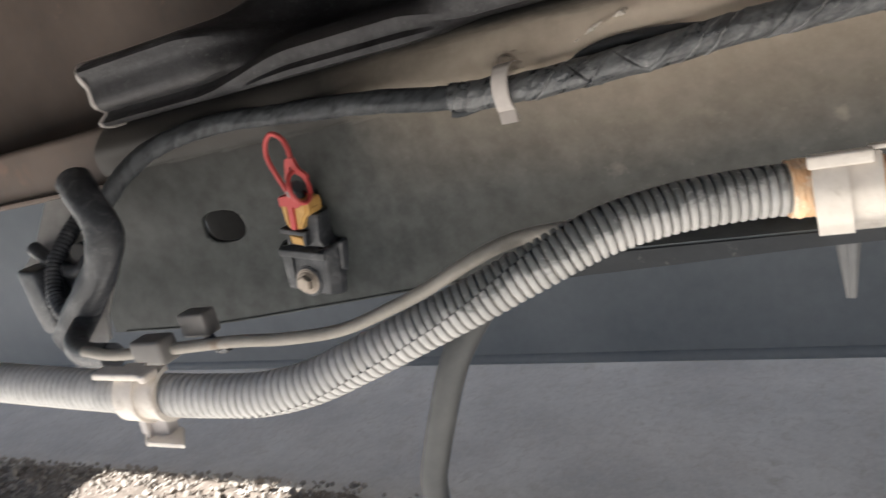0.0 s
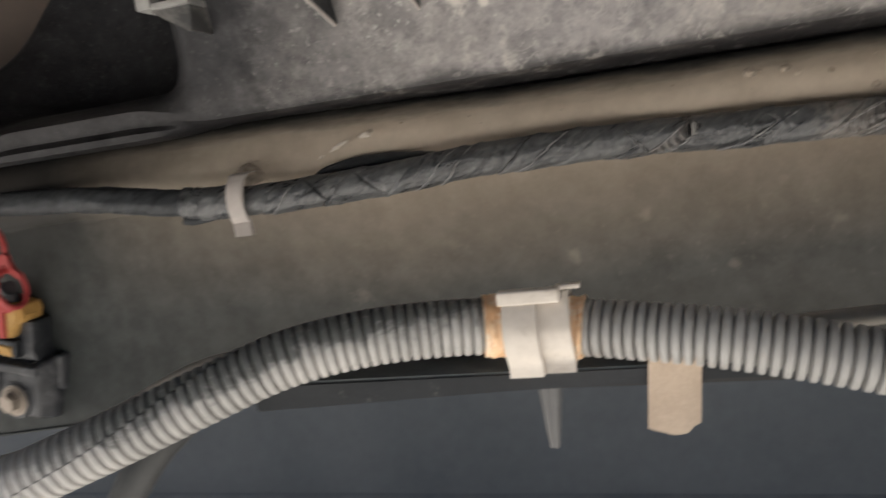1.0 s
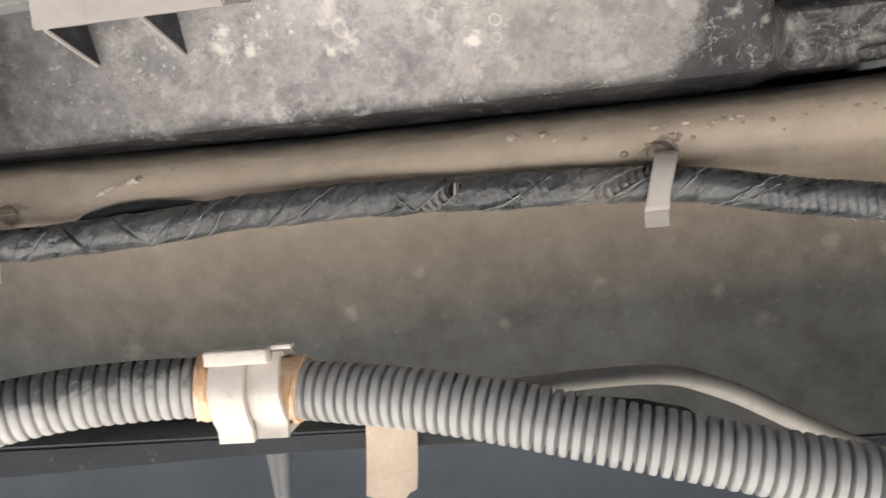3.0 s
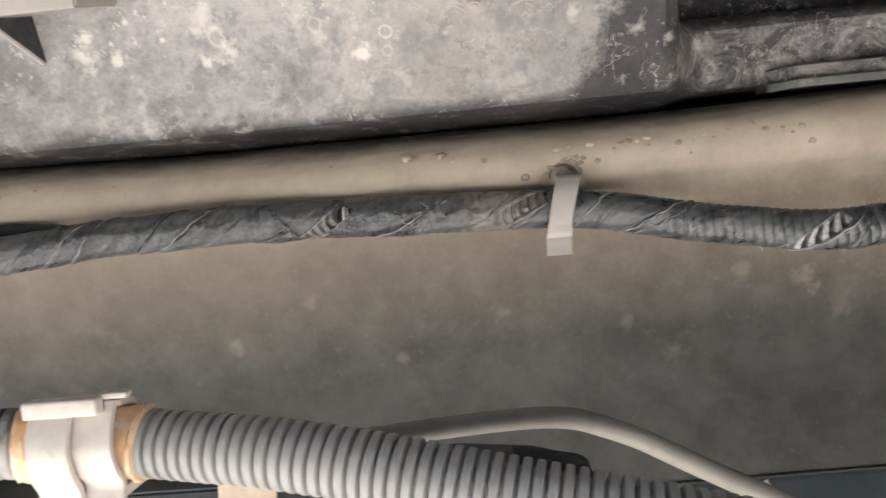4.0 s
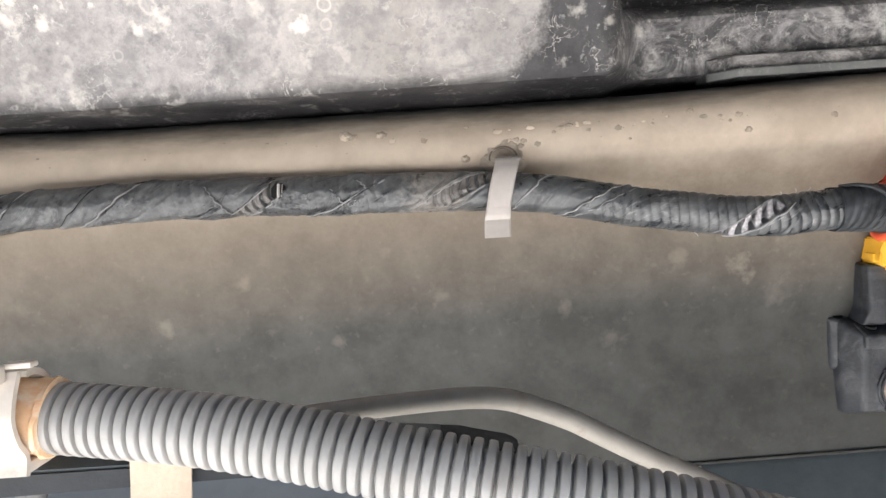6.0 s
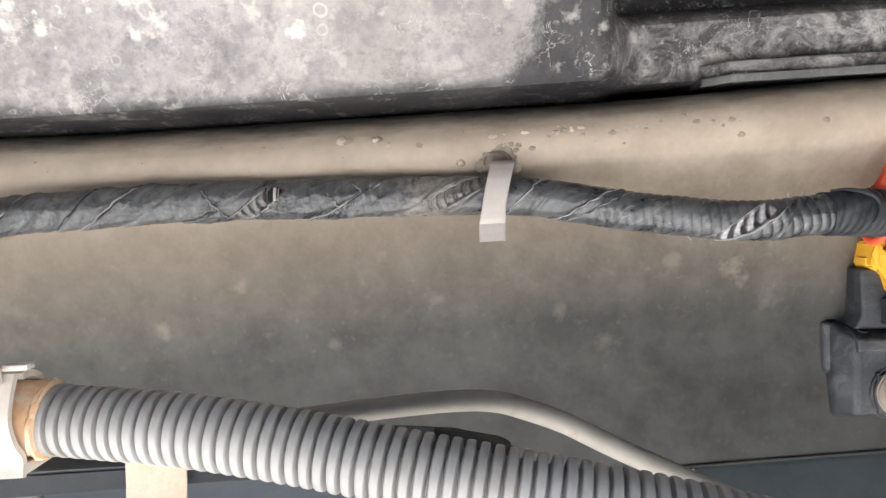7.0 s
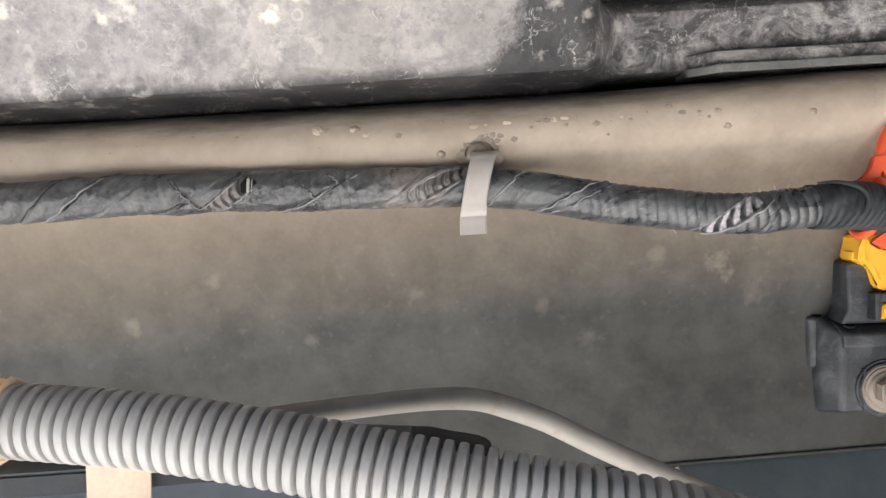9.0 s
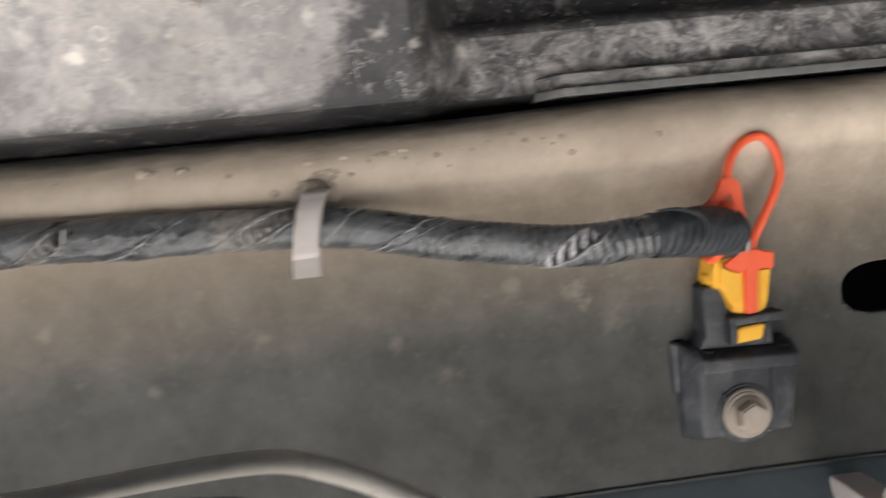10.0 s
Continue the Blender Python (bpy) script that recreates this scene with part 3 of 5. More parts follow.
def loft(rings, material_bevel=0.0):
    """A closed solid through four-cornered rings of points, each a list of (x, y, z)."""
    own = bmesh.new()
    rows = [[own.verts.new(p) for p in ring] for ring in rings]
    n = len(rows[0])
    for a, b in zip(rows, rows[1:]):
        for k in range(n):
            own.faces.new((a[k], a[(k + 1) % n], b[(k + 1) % n], b[k]))
    own.faces.new(rows[0][::-1]), own.faces.new(rows[-1])
    bmesh.ops.recalc_face_normals(own, faces=own.faces)
    if material_bevel:
        bmesh.ops.bevel(own, geom=[e for e in own.edges if len(e.link_faces) == 2 and e.calc_face_angle() > 0.25], offset=material_bevel, segments=3, affect="EDGES", profile=0.6)
    return own


def smooth_step(a, b, v):
    t = min(max((v - a) / (b - a), 0.0), 1.0)
    return t * t * (3 - 2 * t)


def mound(x, y, z, r, h, seed, rough=0.10, fine=4):
    """A lumpy dome of dirt or rust, facing out of the rail."""
    own = bmesh.new()
    bmesh.ops.create_icosphere(own, subdivisions=fine, radius=1.0)
    for v in own.verts:
        n = 1 + rough * noise.noise(v.co * 1.7 + Vector((seed, 0, 0))) + rough * 0.6 * noise.noise(v.co * 5 + Vector((0, seed, 0)))
        v.co = Vector((x + v.co.x * r * n, y + v.co.y * h * n, z + v.co.z * r * 0.8 * n))
    return own


# ---- ground and the vehicle's body round the camera ----
GROUND = -0.42
bm = bmesh.new()
xs = [-60, -20, -6, -3] + [-2 + 0.05 * i for i in range(81)] + [3, 6, 20, 60]
ys = [-60, -20, -6, -3, -1.5, -0.8] + [-0.4 + 0.05 * i for i in range(37)] + [2, 4, 10, 60]
grid = [[bm.verts.new((x, y, GROUND + (0.006 * noise.noise((x * 4, y * 4, 0)) if -2 < x < 2 and -0.4 < y < 1.4 else 0))) for x in xs] for y in ys]
for j in range(len(ys) - 1):
    for i in range(len(xs) - 1):
        bm.faces.new((grid[j][i], grid[j][i + 1], grid[j + 1][i + 1], grid[j + 1][i]))
tagged(solid("ground", bm, M_GROUND), "dusty gravelly ground, sunlit beside the vehicle", "ground", kind="structure")
bm = bmesh.new()
for k in range(700):
    x, y, r = random.uniform(-1.4, -0.2), random.uniform(0.02, 0.30), random.uniform(0.0012, 0.0042)
    own = bmesh.new()
    bmesh.ops.create_icosphere(own, subdivisions=1, radius=r)
    for v in own.verts:
        v.co *= random.uniform(0.7, 1.2)
    bmesh.ops.transform(own, matrix=Matrix.Translation((x, y, GROUND + r * 0.3)), verts=own.verts)
    join(bm, own)
for k in range(2600):
    x, y, r = random.uniform(-1.5, -0.35), random.uniform(0.08, 0.30), random.uniform(0.002, 0.0075) * random.uniform(0.5, 1.0)
    own = bmesh.new()
    bmesh.ops.create_icosphere(own, subdivisions=1, radius=r)
    for v in own.verts:
        v.co *= random.uniform(0.6, 1.2)
    bmesh.ops.transform(own, matrix=Matrix.Translation((x, y, GROUND + 0.008 + r * 0.25)), verts=own.verts)
    me = bpy.data.meshes.new("tmp")
    own.to_mesh(me)
    own.free()
    bm.from_mesh(me)
    bpy.data.meshes.remove(me)
tagged(solid("gravel", bm, M_STONE, False), "small loose stones scattered on the dusty ground", "gravel", kind="stuff")

bm = bmesh.new()
xs, ys = np.linspace(-1.32, -0.34, 90), np.linspace(0.02, 0.31, 34)
grid = [[bm.verts.new((x, y, GROUND - 0.004 + 0.016 * math.sin(math.pi * (x + 1.32) / 0.98) ** 0.5 * math.sin(math.pi * (y - 0.02) / 0.29) ** 0.6
                       + (0.006 * noise.noise((x * 22, y * 22, 5)) + 0.004 * noise.noise((x * 60, y * 60, 2))) * (0.02 < y - 0.02 < 0.27))) for x in xs] for y in ys]
for j in range(len(ys) - 1):
    for i in range(len(xs) - 1):
        bm.faces.new((grid[j][i], grid[j][i + 1], grid[j + 1][i + 1], grid[j + 1][i]))
tagged(solid("soil_patch", bm, M_SOIL), "strip of brown soil and rubble in the sunlight", "soil", kind="structure")

# the unseen body stops at a guessed wheel arch, through which the sun also reaches the ground
SILL_Y, ARCH_X0, ARCH_X1 = -0.50, -1.55, -1.07
SILL_Z = 0.024 + (-0.232 - SILL_Y) * math.tan(radians(SUN_EL)) / math.cos(radians(SUN_AZ))
# sill out of view, hung low to cut sky light from the front
bm = box(ARCH_X1, 2.4, SILL_Y, SILL_Y + 0.10, 0.27, SILL_Z + 0.5, 0.01)
tagged(solid("sill", bm, M_UNDER), "unseen dark coated body sill, hung low to block sky light", "sill", kind="structure")
bm = box(ARCH_X1, 2.4, SILL_Y + 0.102, 0.80, SILL_Z, SILL_Z + 0.06)
box(-2.6, ARCH_X1 - 0.002, -0.22, 0.80, SILL_Z, SILL_Z + 0.06, bm=bm)
box(-2.6, ARCH_X0, SILL_Y, -0.222, SILL_Z, SILL_Z + 0.06, bm=bm)
# low sheet added out of view to block higher sky light
box(-0.60, 2.4, -0.440, 0.084, 0.336, 0.372, 0.004, bm=bm)
tagged(solid("floor_pan", bm, M_UNDER), "unseen dark coated floor pan over the chassis, with an added low light block", "floor pan", kind="structure")

bm = box(-2.2, 2.4, 0.085, 0.10, 0.10, SILL_Z - 0.002)
tagged(solid("wall_tunnel", bm, M_RUST), "dark coated inner body wall behind the chassis rail", "body wall", kind="structure")

# wall added out of view to keep light off the rail's left end
bm = box(-1.00, -0.94, SILL_Y + 0.01, -0.24, GROUND + 0.45, SILL_Z - 0.004, 0.02)
tagged(solid("wall_arch", bm, M_UNDER), "unseen dark wall added to block light from the left", "arch wall", kind="structure")

# wall added out of view to dim the rail towards the right
bm = box(0.80, 0.86, SILL_Y + 0.01, -0.06, GROUND + 0.03, SILL_Z - 0.004, 0.02)
tagged(solid("wall_rear", bm, M_UNDER), "unseen dark wall added to block light from the right", "arch wall", kind="structure")
# reflector wall added out of view; bounces sun onto the shaded ground
bm = box(-9, 9, 3.2, 3.5, GROUND - 0.02, GROUND + 2.6, 0.02)
tagged(solid("wall_far", bm, M_FARWALL), "unseen sunlit grey wall added to bounce light under the vehicle", "wall", kind="structure")
# wall added behind the camera to hide the low sky from the rail
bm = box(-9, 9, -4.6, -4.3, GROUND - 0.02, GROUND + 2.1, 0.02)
tagged(solid("wall_yard", bm, M_YARD), "unseen grey wall added to block low sky beside the vehicle", "wall", kind="structure")

# ---- chassis rail ----
RAIL_X0, RAIL_X1 = -0.300, 1.15


def rail_y(x, z):
    """How far the rail's outer face stands back (+y) at a height: a flat web, then a rolled shoulder along its top."""
    dent = math.exp(-((x - 0.160) / 0.022) ** 2)
    low = 0.1205 - 0.006 * dent
    fade = smooth_step(0.44, 0.56, x)
    k = min(max((z - low) / 0.026, 0.0), 1.0)
    bulge = 0.45 * smooth_step(0.0, 1.0, k) + 0.55 * math.sqrt(1 - (1 - k) ** 2)
    slope = smooth_step(low - 0.014, low + 0.032, z)
    out = 0.0145 * (bulge * (1 - fade) + slope * fade)
    top = 0.1500 - 0.0045 * smooth_step(0.12, 0.30, x) + 0.0030 * smooth_step(0.50, 0.60, x)
    if z > top - 0.020:
        k = min((z - top + 0.020) / 0.0340, 1.0)
        out -= 0.028 * (1 - math.sqrt(max(1 - k * k, 0.0)))
    out += 0.0018 * dent * math.exp(-((z - 0.134) / 0.007) ** 2)
    arc = 0.1352 - 13.0 * (x - 0.206) ** 2
    out -= 0.024 * smooth_step(0.0, 0.0022, arc - z) * smooth_step(0.176, 0.180, x) * (1 - smooth_step(0.222, 0.250, x)) * smooth_step(0.117, 0.126, z)
    streak = z - 0.1400 - 0.28 * (x - 0.182)
    out += 0.0012 * math.exp(-(streak / 0.0016) ** 2 - ((x - 0.193) / 0.010) ** 2)
    out -= 0.0065 * math.exp(-((z - 0.048) / 0.042) ** 2)
    return -out


def rail_top(x):
    return 0.1638 - 0.0045 * smooth_step(0.12, 0.30, x) + 0.0030 * smooth_step(0.50, 0.60, x)


def rail_low(x):
    return -0.022 * (1 - smooth_step(-0.25, 0.12, x)) + 0.012 * smooth_step(0.08, 0.14, x) * (1 - smooth_step(0.38, 0.44, x)) + 0.0036 * smooth_step(0.0, 1.0, (x - 0.40) / 0.28) - 0.0028 * smooth_step(0.38, 0.45, x)


bm = bmesh.new()
rail_xs = np.r_[np.linspace(RAIL_X0, 0.13, 80), np.linspace(0.13, 0.27, 120)[1:], np.linspace(0.27, 0.70, 150)[1:], np.linspace(0.70, RAIL_X1, 50)[1:]]
nx, nz = len(rail_xs) - 1, 110
rows_v = []
for j in range(nz + 1):
    row = []
    for i in range(nx + 1):
        x = float(rail_xs[i])
        u = (j / nz) ** 0.75
        z = rail_low(x) + (rail_top(x) - rail_low(x)) * u
        if x < -0.1:
            end = -0.312 + 0.58 * max(z, 0.0)
            x = end + (x - RAIL_X0) / (-0.1 - RAIL_X0) * (-0.1 - end)
        row.append(bm.verts.new((x, rail_y(x, z) + 0.0004 * noise.noise((x * 14, z * 14, 3)), z)))
    rows_v.append(row)
back_v = [[bm.verts.new(v.co + Vector((0, 0.004, 0))) for v in row] for row in rows_v]
for j in range(nz):
    for i in range(nx):
        bm.faces.new((rows_v[j][i], rows_v[j][i + 1], rows_v[j + 1][i + 1], rows_v[j + 1][i]))
        bm.faces.new((back_v[j][i], back_v[j + 1][i], back_v[j + 1][i + 1], back_v[j][i + 1]))
for i in range(nx):
    bm.faces.new((rows_v[0][i], back_v[0][i], back_v[0][i + 1], rows_v[0][i + 1]))
    bm.faces.new((rows_v[nz][i], rows_v[nz][i + 1], back_v[nz][i + 1], back_v[nz][i]))
for j in range(nz):
    bm.faces.new((rows_v[j][0], rows_v[j + 1][0], back_v[j + 1][0], back_v[j][0]))
    bm.faces.new((rows_v[j][nx], back_v[j][nx], back_v[j + 1][nx], rows_v[j + 1][nx]))
rail = thing("chassis_rail", "dusty taupe steel chassis rail with a rolled top shoulder", "chassis rail")
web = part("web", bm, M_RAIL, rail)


def pierce(ob, cutters):
    """Cut oval holes, each (x, z, half width, half height), through a plate."""
    bm = bmesh.new()
    for x, z, a, b in cutters:
        pts = [(x + a * math.copysign(abs(math.cos(t)) ** 0.75, math.cos(t)), z + b * math.copysign(abs(math.sin(t)) ** 0.85, math.sin(t)))
               for t in np.linspace(0, 2 * math.pi, 40, endpoint=False)]
        prism(pts, 0.03, 0.0, Matrix.Translation((0, -0.015, 0)), bm)
    bmesh.ops.recalc_face_normals(bm, faces=bm.faces)
    tool = solid("tool", bm, M_RAIL)
    mod = ob.modifiers.new("holes", "BOOLEAN")
    mod.operation, mod.object, mod.solver = "DIFFERENCE", tool, "EXACT"
    me = bpy.data.meshes.new_from_object(ob.evaluated_get(bpy.context.evaluated_depsgraph_get()))
    ob.modifiers.clear()
    ob.data = me
    bpy.data.objects.remove(tool)


pierce(web, [(-0.138, 0.062, 0.0225, 0.0135), (0.677, 0.0725, 0.0195, 0.0112)])
# back and bottom walls close the rail, coloured dark to darken its inside
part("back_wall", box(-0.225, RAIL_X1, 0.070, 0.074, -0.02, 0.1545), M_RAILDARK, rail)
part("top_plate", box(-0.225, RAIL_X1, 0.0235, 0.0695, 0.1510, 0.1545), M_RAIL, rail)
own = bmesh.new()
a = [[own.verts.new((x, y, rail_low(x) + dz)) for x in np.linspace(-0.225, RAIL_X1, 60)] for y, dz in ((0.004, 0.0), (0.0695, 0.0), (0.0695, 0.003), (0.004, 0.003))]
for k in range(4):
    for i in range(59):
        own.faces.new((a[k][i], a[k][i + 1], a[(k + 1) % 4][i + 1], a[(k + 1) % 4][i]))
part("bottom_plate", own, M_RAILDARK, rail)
part("lower_lip", sweep([(x, rail_y(x, rail_low(x)) - 0.0003, rail_low(x) + 0.0008) for x in (-0.295, -0.2, -0.1, 0.1, 0.2, 0.3, 0.37, 0.41, 0.45, 0.5, 0.55, 0.6, 0.65, 0.7, 1.14)], 0.0009, 120, 10), M_RAIL, rail)
# pale streaks over the dent
for pts, r in (([(0.1825, 0.1398), (0.1870, 0.1418), (0.1925, 0.1440)], 0.0017), ([(0.1985, 0.1452), (0.2020, 0.1458), (0.2050, 0.1450)], 0.0021), ([(0.1760, 0.1372), (0.1790, 0.1384)], 0.0010)):
    part("mud_streak", sweep([(x, rail_y(x, z) + 0.0002, z) for x, z in pts], lambda s, a, u, r=r: r * math.sin(math.pi * (0.1 + 0.8 * u)) * (0.8 + 0.5 * noise.noise((s * 500, math.cos(a), math.sin(a)))), 24, 10, squash=0.9), M_STREAK, rail, "pale streak over the dent")
# rust blisters and weld marks along the shoulder
for k in range(70):
    x = random.choice((random.uniform(0.13, 0.66), random.gauss(0.50, 0.045)))
    z = random.gauss(0.1465, 0.0024)
    r = random.choice((0.0004, 0.0005, 0.0007, 0.0010, 0.0016))
    part("pit", mound(x, rail_y(x, z) + 0.0001, z, r, r * 0.35, k, 0.45, 2), random.choice((M_BLISTER, M_BLISTER, M_STUD, M_RAIL)), rail)
for x, z, r in ((0.383, 0.1475, 0.0032), (0.397, 0.1475, 0.0024), (0.431, 0.1360, 0.0020)):
    part("weld_mark", mound(x, rail_y(x, z) + 0.0004, z, r, 0.0012, x * 90, 0.25, 3), M_STUD, rail)
    part("weld_mark", mound(x - r * 0.15, rail_y(x, z) - 0.0002, z + r * 0.1, r * 0.6, 0.0011, x * 50, 0.3, 3), M_RAIL, rail)

# dark strip under the rail's edge
bar = thing("support_bar", "dark speckled steel bar that carries the conduit clamps", "support bar")
part("bar", prism([(0.178, 0.0402), (0.20, 0.0415), (0.28, 0.0452), (0.36, 0.0470), (0.4400, 0.0440), (0.4370, 0.0465), (0.4220, 0.0500), (0.4000, 0.0520), (0.178, 0.0515)], 0.026, 0.0008, Matrix.Translation((0, -0.112, 0))), M_BARDARK, bar)
# pale sheet added to lighten the bar's top under the conduit's shade
part("top_dust", prism([(0.179, 0.0512), (0.4000, 0.0517), (0.4160, 0.0507), (0.4160, 0.0511), (0.4000, 0.0526), (0.179, 0.0521)], 0.024, 0.0, Matrix.Translation((0, -0.1112, 0))), M_PLATE, bar, "pale sheet that lightens the bar's shaded top")

lowp = thing("lower_plate", "bluish grey steel plate below the rail edge", "plate")
part("plate", loft([[(x, rail_y(x, rail_low(x)) + dy, rail_low(x) + dz) for dy, dz in ((-0.0300, -0.0472), (0.002, -0.0024), (0.002, -0.0002), (-0.0010, 0.0003), (-0.0030, -0.0012), (-0.0310, -0.0440))] for x in np.linspace(0.49, 1.15, 30)]), M_PLATE, lowp)
part("drip", sweep([(0.5225, -0.0010, rail_low(0.52) + 0.0004), (0.5240, -0.0040, rail_low(0.52) - 0.0042), (0.5232, -0.0068, rail_low(0.52) - 0.0082)], lambda s, a, u: 0.0010 * (1 - 0.7 * u), 12, 8), M_STUD, lowp, "dried drip of dirt")

# ---- black plastic shield above the rail ----
shield = thing("plastic_shield", "black plastic underbody shield, scuffed and caked with dust", "shield")


def profile_points(profile):
    return spline([(0, y, z) for y, z in profile], 46)[0]


MAIN = profile_points([(0.024, 0.1590), (0.004, 0.1622), (-0.0180, 0.1643), (-0.0208, 0.1695), (-0.0265, 0.190), (-0.0335, 0.210), (-0.0430, 0.235), (-0.052, 0.26), (-0.06, 0.33)])
END = profile_points([(0.050, 0.1660), (0.028, 0.1660), (0.020, 0.1670), (0.0165, 0.174), (0.0145, 0.185), (0.0145, 0.193), (0.024, 0.199), (0.050, 0.204), (0.050, 0.33)])
LEFT = profile_points([(0.010, 0.1600), (-0.012, 0.1580), (-0.0275, 0.1605), (-0.0185, 0.168), (-0.0265, 0.174), (-0.0275, 0.193), (-0.0335, 0.2005), (-0.022, 0.206), (0.05, 0.214)])


CAVITY = profile_points([(0.010, 0.1600), (-0.012, 0.1580), (-0.0275, 0.1605), (-0.0200, 0.168), (-0.0240, 0.174), (-0.006, 0.182), (0.055, 0.186), (0.075, 0.205), (0.078, 0.30)])


def shield_row(x):
    w, k = smooth_step(0.488, 0.512, x), 1 - smooth_step(-0.02, 0.12, x)
    hollow = smooth_step(-0.09, 0.0, x) * (1 - smooth_step(0.075, 0.125, x))
    c = (MAIN * (1 - w - k) + END * w + LEFT * k) * (1 - hollow) + CAVITY * hollow
    return [Vector((x, p[1] + 0.002 * noise.noise((x * 9, p[2] * 9, 1.7)), p[2])) for p in c]


bm = bmesh.new()
xs = np.linspace(-0.19, 1.10, 300)
rows = [[bm.verts.new(v) for v in shield_row(x)] for x in xs]
for i in range(len(xs) - 1):
    for j in range(45):
        bm.faces.new((rows[i][j], rows[i + 1][j], rows[i + 1][j + 1], rows[i][j + 1]))
geom = bmesh.ops.extrude_face_region(bm, geom=bm.faces[:])
bmesh.ops.translate(bm, vec=(0, 0.004, 0.0015), verts=[g for g in geom["geom"] if isinstance(g, bmesh.types.BMVert)])
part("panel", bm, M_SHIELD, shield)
# pale strip paints the light caught by the shield's end edge
part("rim", sweep([tuple(v + Vector((-0.001, 0, 0))) for v in shield_row(-0.19)[4:40:3]], 0.0017, 60, 8), M_CLIP, shield, "pale rim painted as the shield's lit end edge")
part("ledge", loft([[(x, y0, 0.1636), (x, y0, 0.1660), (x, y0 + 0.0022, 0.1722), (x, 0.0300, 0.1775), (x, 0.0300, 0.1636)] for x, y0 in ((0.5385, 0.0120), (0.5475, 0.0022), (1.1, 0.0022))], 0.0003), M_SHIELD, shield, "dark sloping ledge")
part("ledge_edge", loft([[(x, y0, 0.1628), (x, y0, 0.1662), (x, y0 + 0.0030, 0.1664), (x, y0 + 0.0030, 0.1628)] for x, y0 in ((0.5370, 0.0095), (0.5462, -0.0008), (0.80, -0.0008), (1.1, -0.0008))], 0.0005), M_LEDGE_EDGE, shield, "scuffed pale front edge")
# ribbed bracket on the shield
own = bmesh.new()
yz = [(-0.066, 0.2062), (-0.030, 0.2160), (-0.030, 0.2215), (-0.066, 0.2235)]
a = [own.verts.new((0.199, y, z)) for y, z in yz]
b = [own.verts.new((0.280, y, z)) for y, z in yz]
own.faces.new(a), own.faces.new(b[::-1])
for i in range(4):
    own.faces.new((a[i], b[i], b[(i + 1) % 4], a[(i + 1) % 4]))
bmesh.ops.bevel(own, geom=own.edges[:], offset=0.0008, segments=2, affect="EDGES")
part("bracket_plate", own, M_CLIP, shield, "pale grey plastic flange")
part("bracket_lip", box(0.1430, 0.1975, -0.050, -0.030, 0.2225, 0.2260, 0.0006), M_LEDGE, shield)
part("bracket_post", box(0.1135, 0.1215, -0.052, -0.030, 0.2165, 0.2420, 0.0008), M_LEDGE, shield)
part("bracket_foot", box(0.1216, 0.1410, -0.0515, -0.030, 0.2160, 0.2190, 0.0006), M_LEDGE, shield)
part("gusset", prism([(0.1190, 0.2158), (0.1405, 0.2158), (0.1395, 0.2040), (0.1375, 0.2040)], 0.020, 0.0, Matrix.Translation((0, -0.049, 0))), M_SHIELD_CLEAN, shield)
for x in (0.202, 0.2435):
    own = bmesh.new()
    pts = [(-0.0625, 0.2070), (-0.026, 0.2165), (-0.026, 0.198), (-0.0295, 0.1975)]
    a = [own.verts.new((x, y, z)) for y, z in pts]
    b = [own.verts.new((x + 0.0022, y, z)) for y, z in pts]
    own.faces.new(a), own.faces.new(b[::-1])
    for i in range(4):
        own.faces.new((a[i], b[i], b[(i + 1) % 4], a[(i + 1) % 4]))
    part("gusset", own, M_BLACK, shield)
    part("gusset_edge", sweep([(x + 0.001, -0.0630, 0.2068), (x + 0.001, -0.0300, 0.1975)], 0.0010, 4, 6), M_CLIP, shield)
part("stud", disc((0.4155, -0.034, 0.2070), (0, -0.45, -1), 0.0030, 0.0024, 0.0085, 16, 0.0007), M_CLIP, shield)
part("ring_boss", disc((0.599, 0.0165, 0.1835), (0, -1, 0), 0.0024, 0.0020, 0.003, 16, 0.0004), M_CLIP, shield)

# ---- taped wiring harness along the rail ----
HARNESS = [(-0.2087, -0.0516, 0.0926), (-0.1888, -0.0391, 0.1134), (-0.158, -0.0295, 0.1313), (-0.1208, -0.0206, 0.1392), (-0.0756, -0.0138, 0.1404), (-0.0323, -0.011, 0.1365), (0.048, -0.029, 0.132), (0.110, -0.027, 0.123), (0.160, -0.025, 0.1210),
           (0.203, -0.0235, 0.1225), (0.228, -0.0225, 0.1238), (0.258, -0.021, 0.1262), (0.305, -0.019, 0.127), (0.350, -0.016, 0.126), (0.394, -0.015, 0.124), (0.428, -0.014, 0.123),
           (0.461, -0.018, 0.120), (0.493, -0.025, 0.113), (0.523, -0.030, 0.108), (0.543, -0.033, 0.106), (0.559, -0.033, 0.1068), (0.577, -0.030, 0.1068), (0.592, -0.024, 0.1055), (0.6015, -0.0185, 0.1035)]


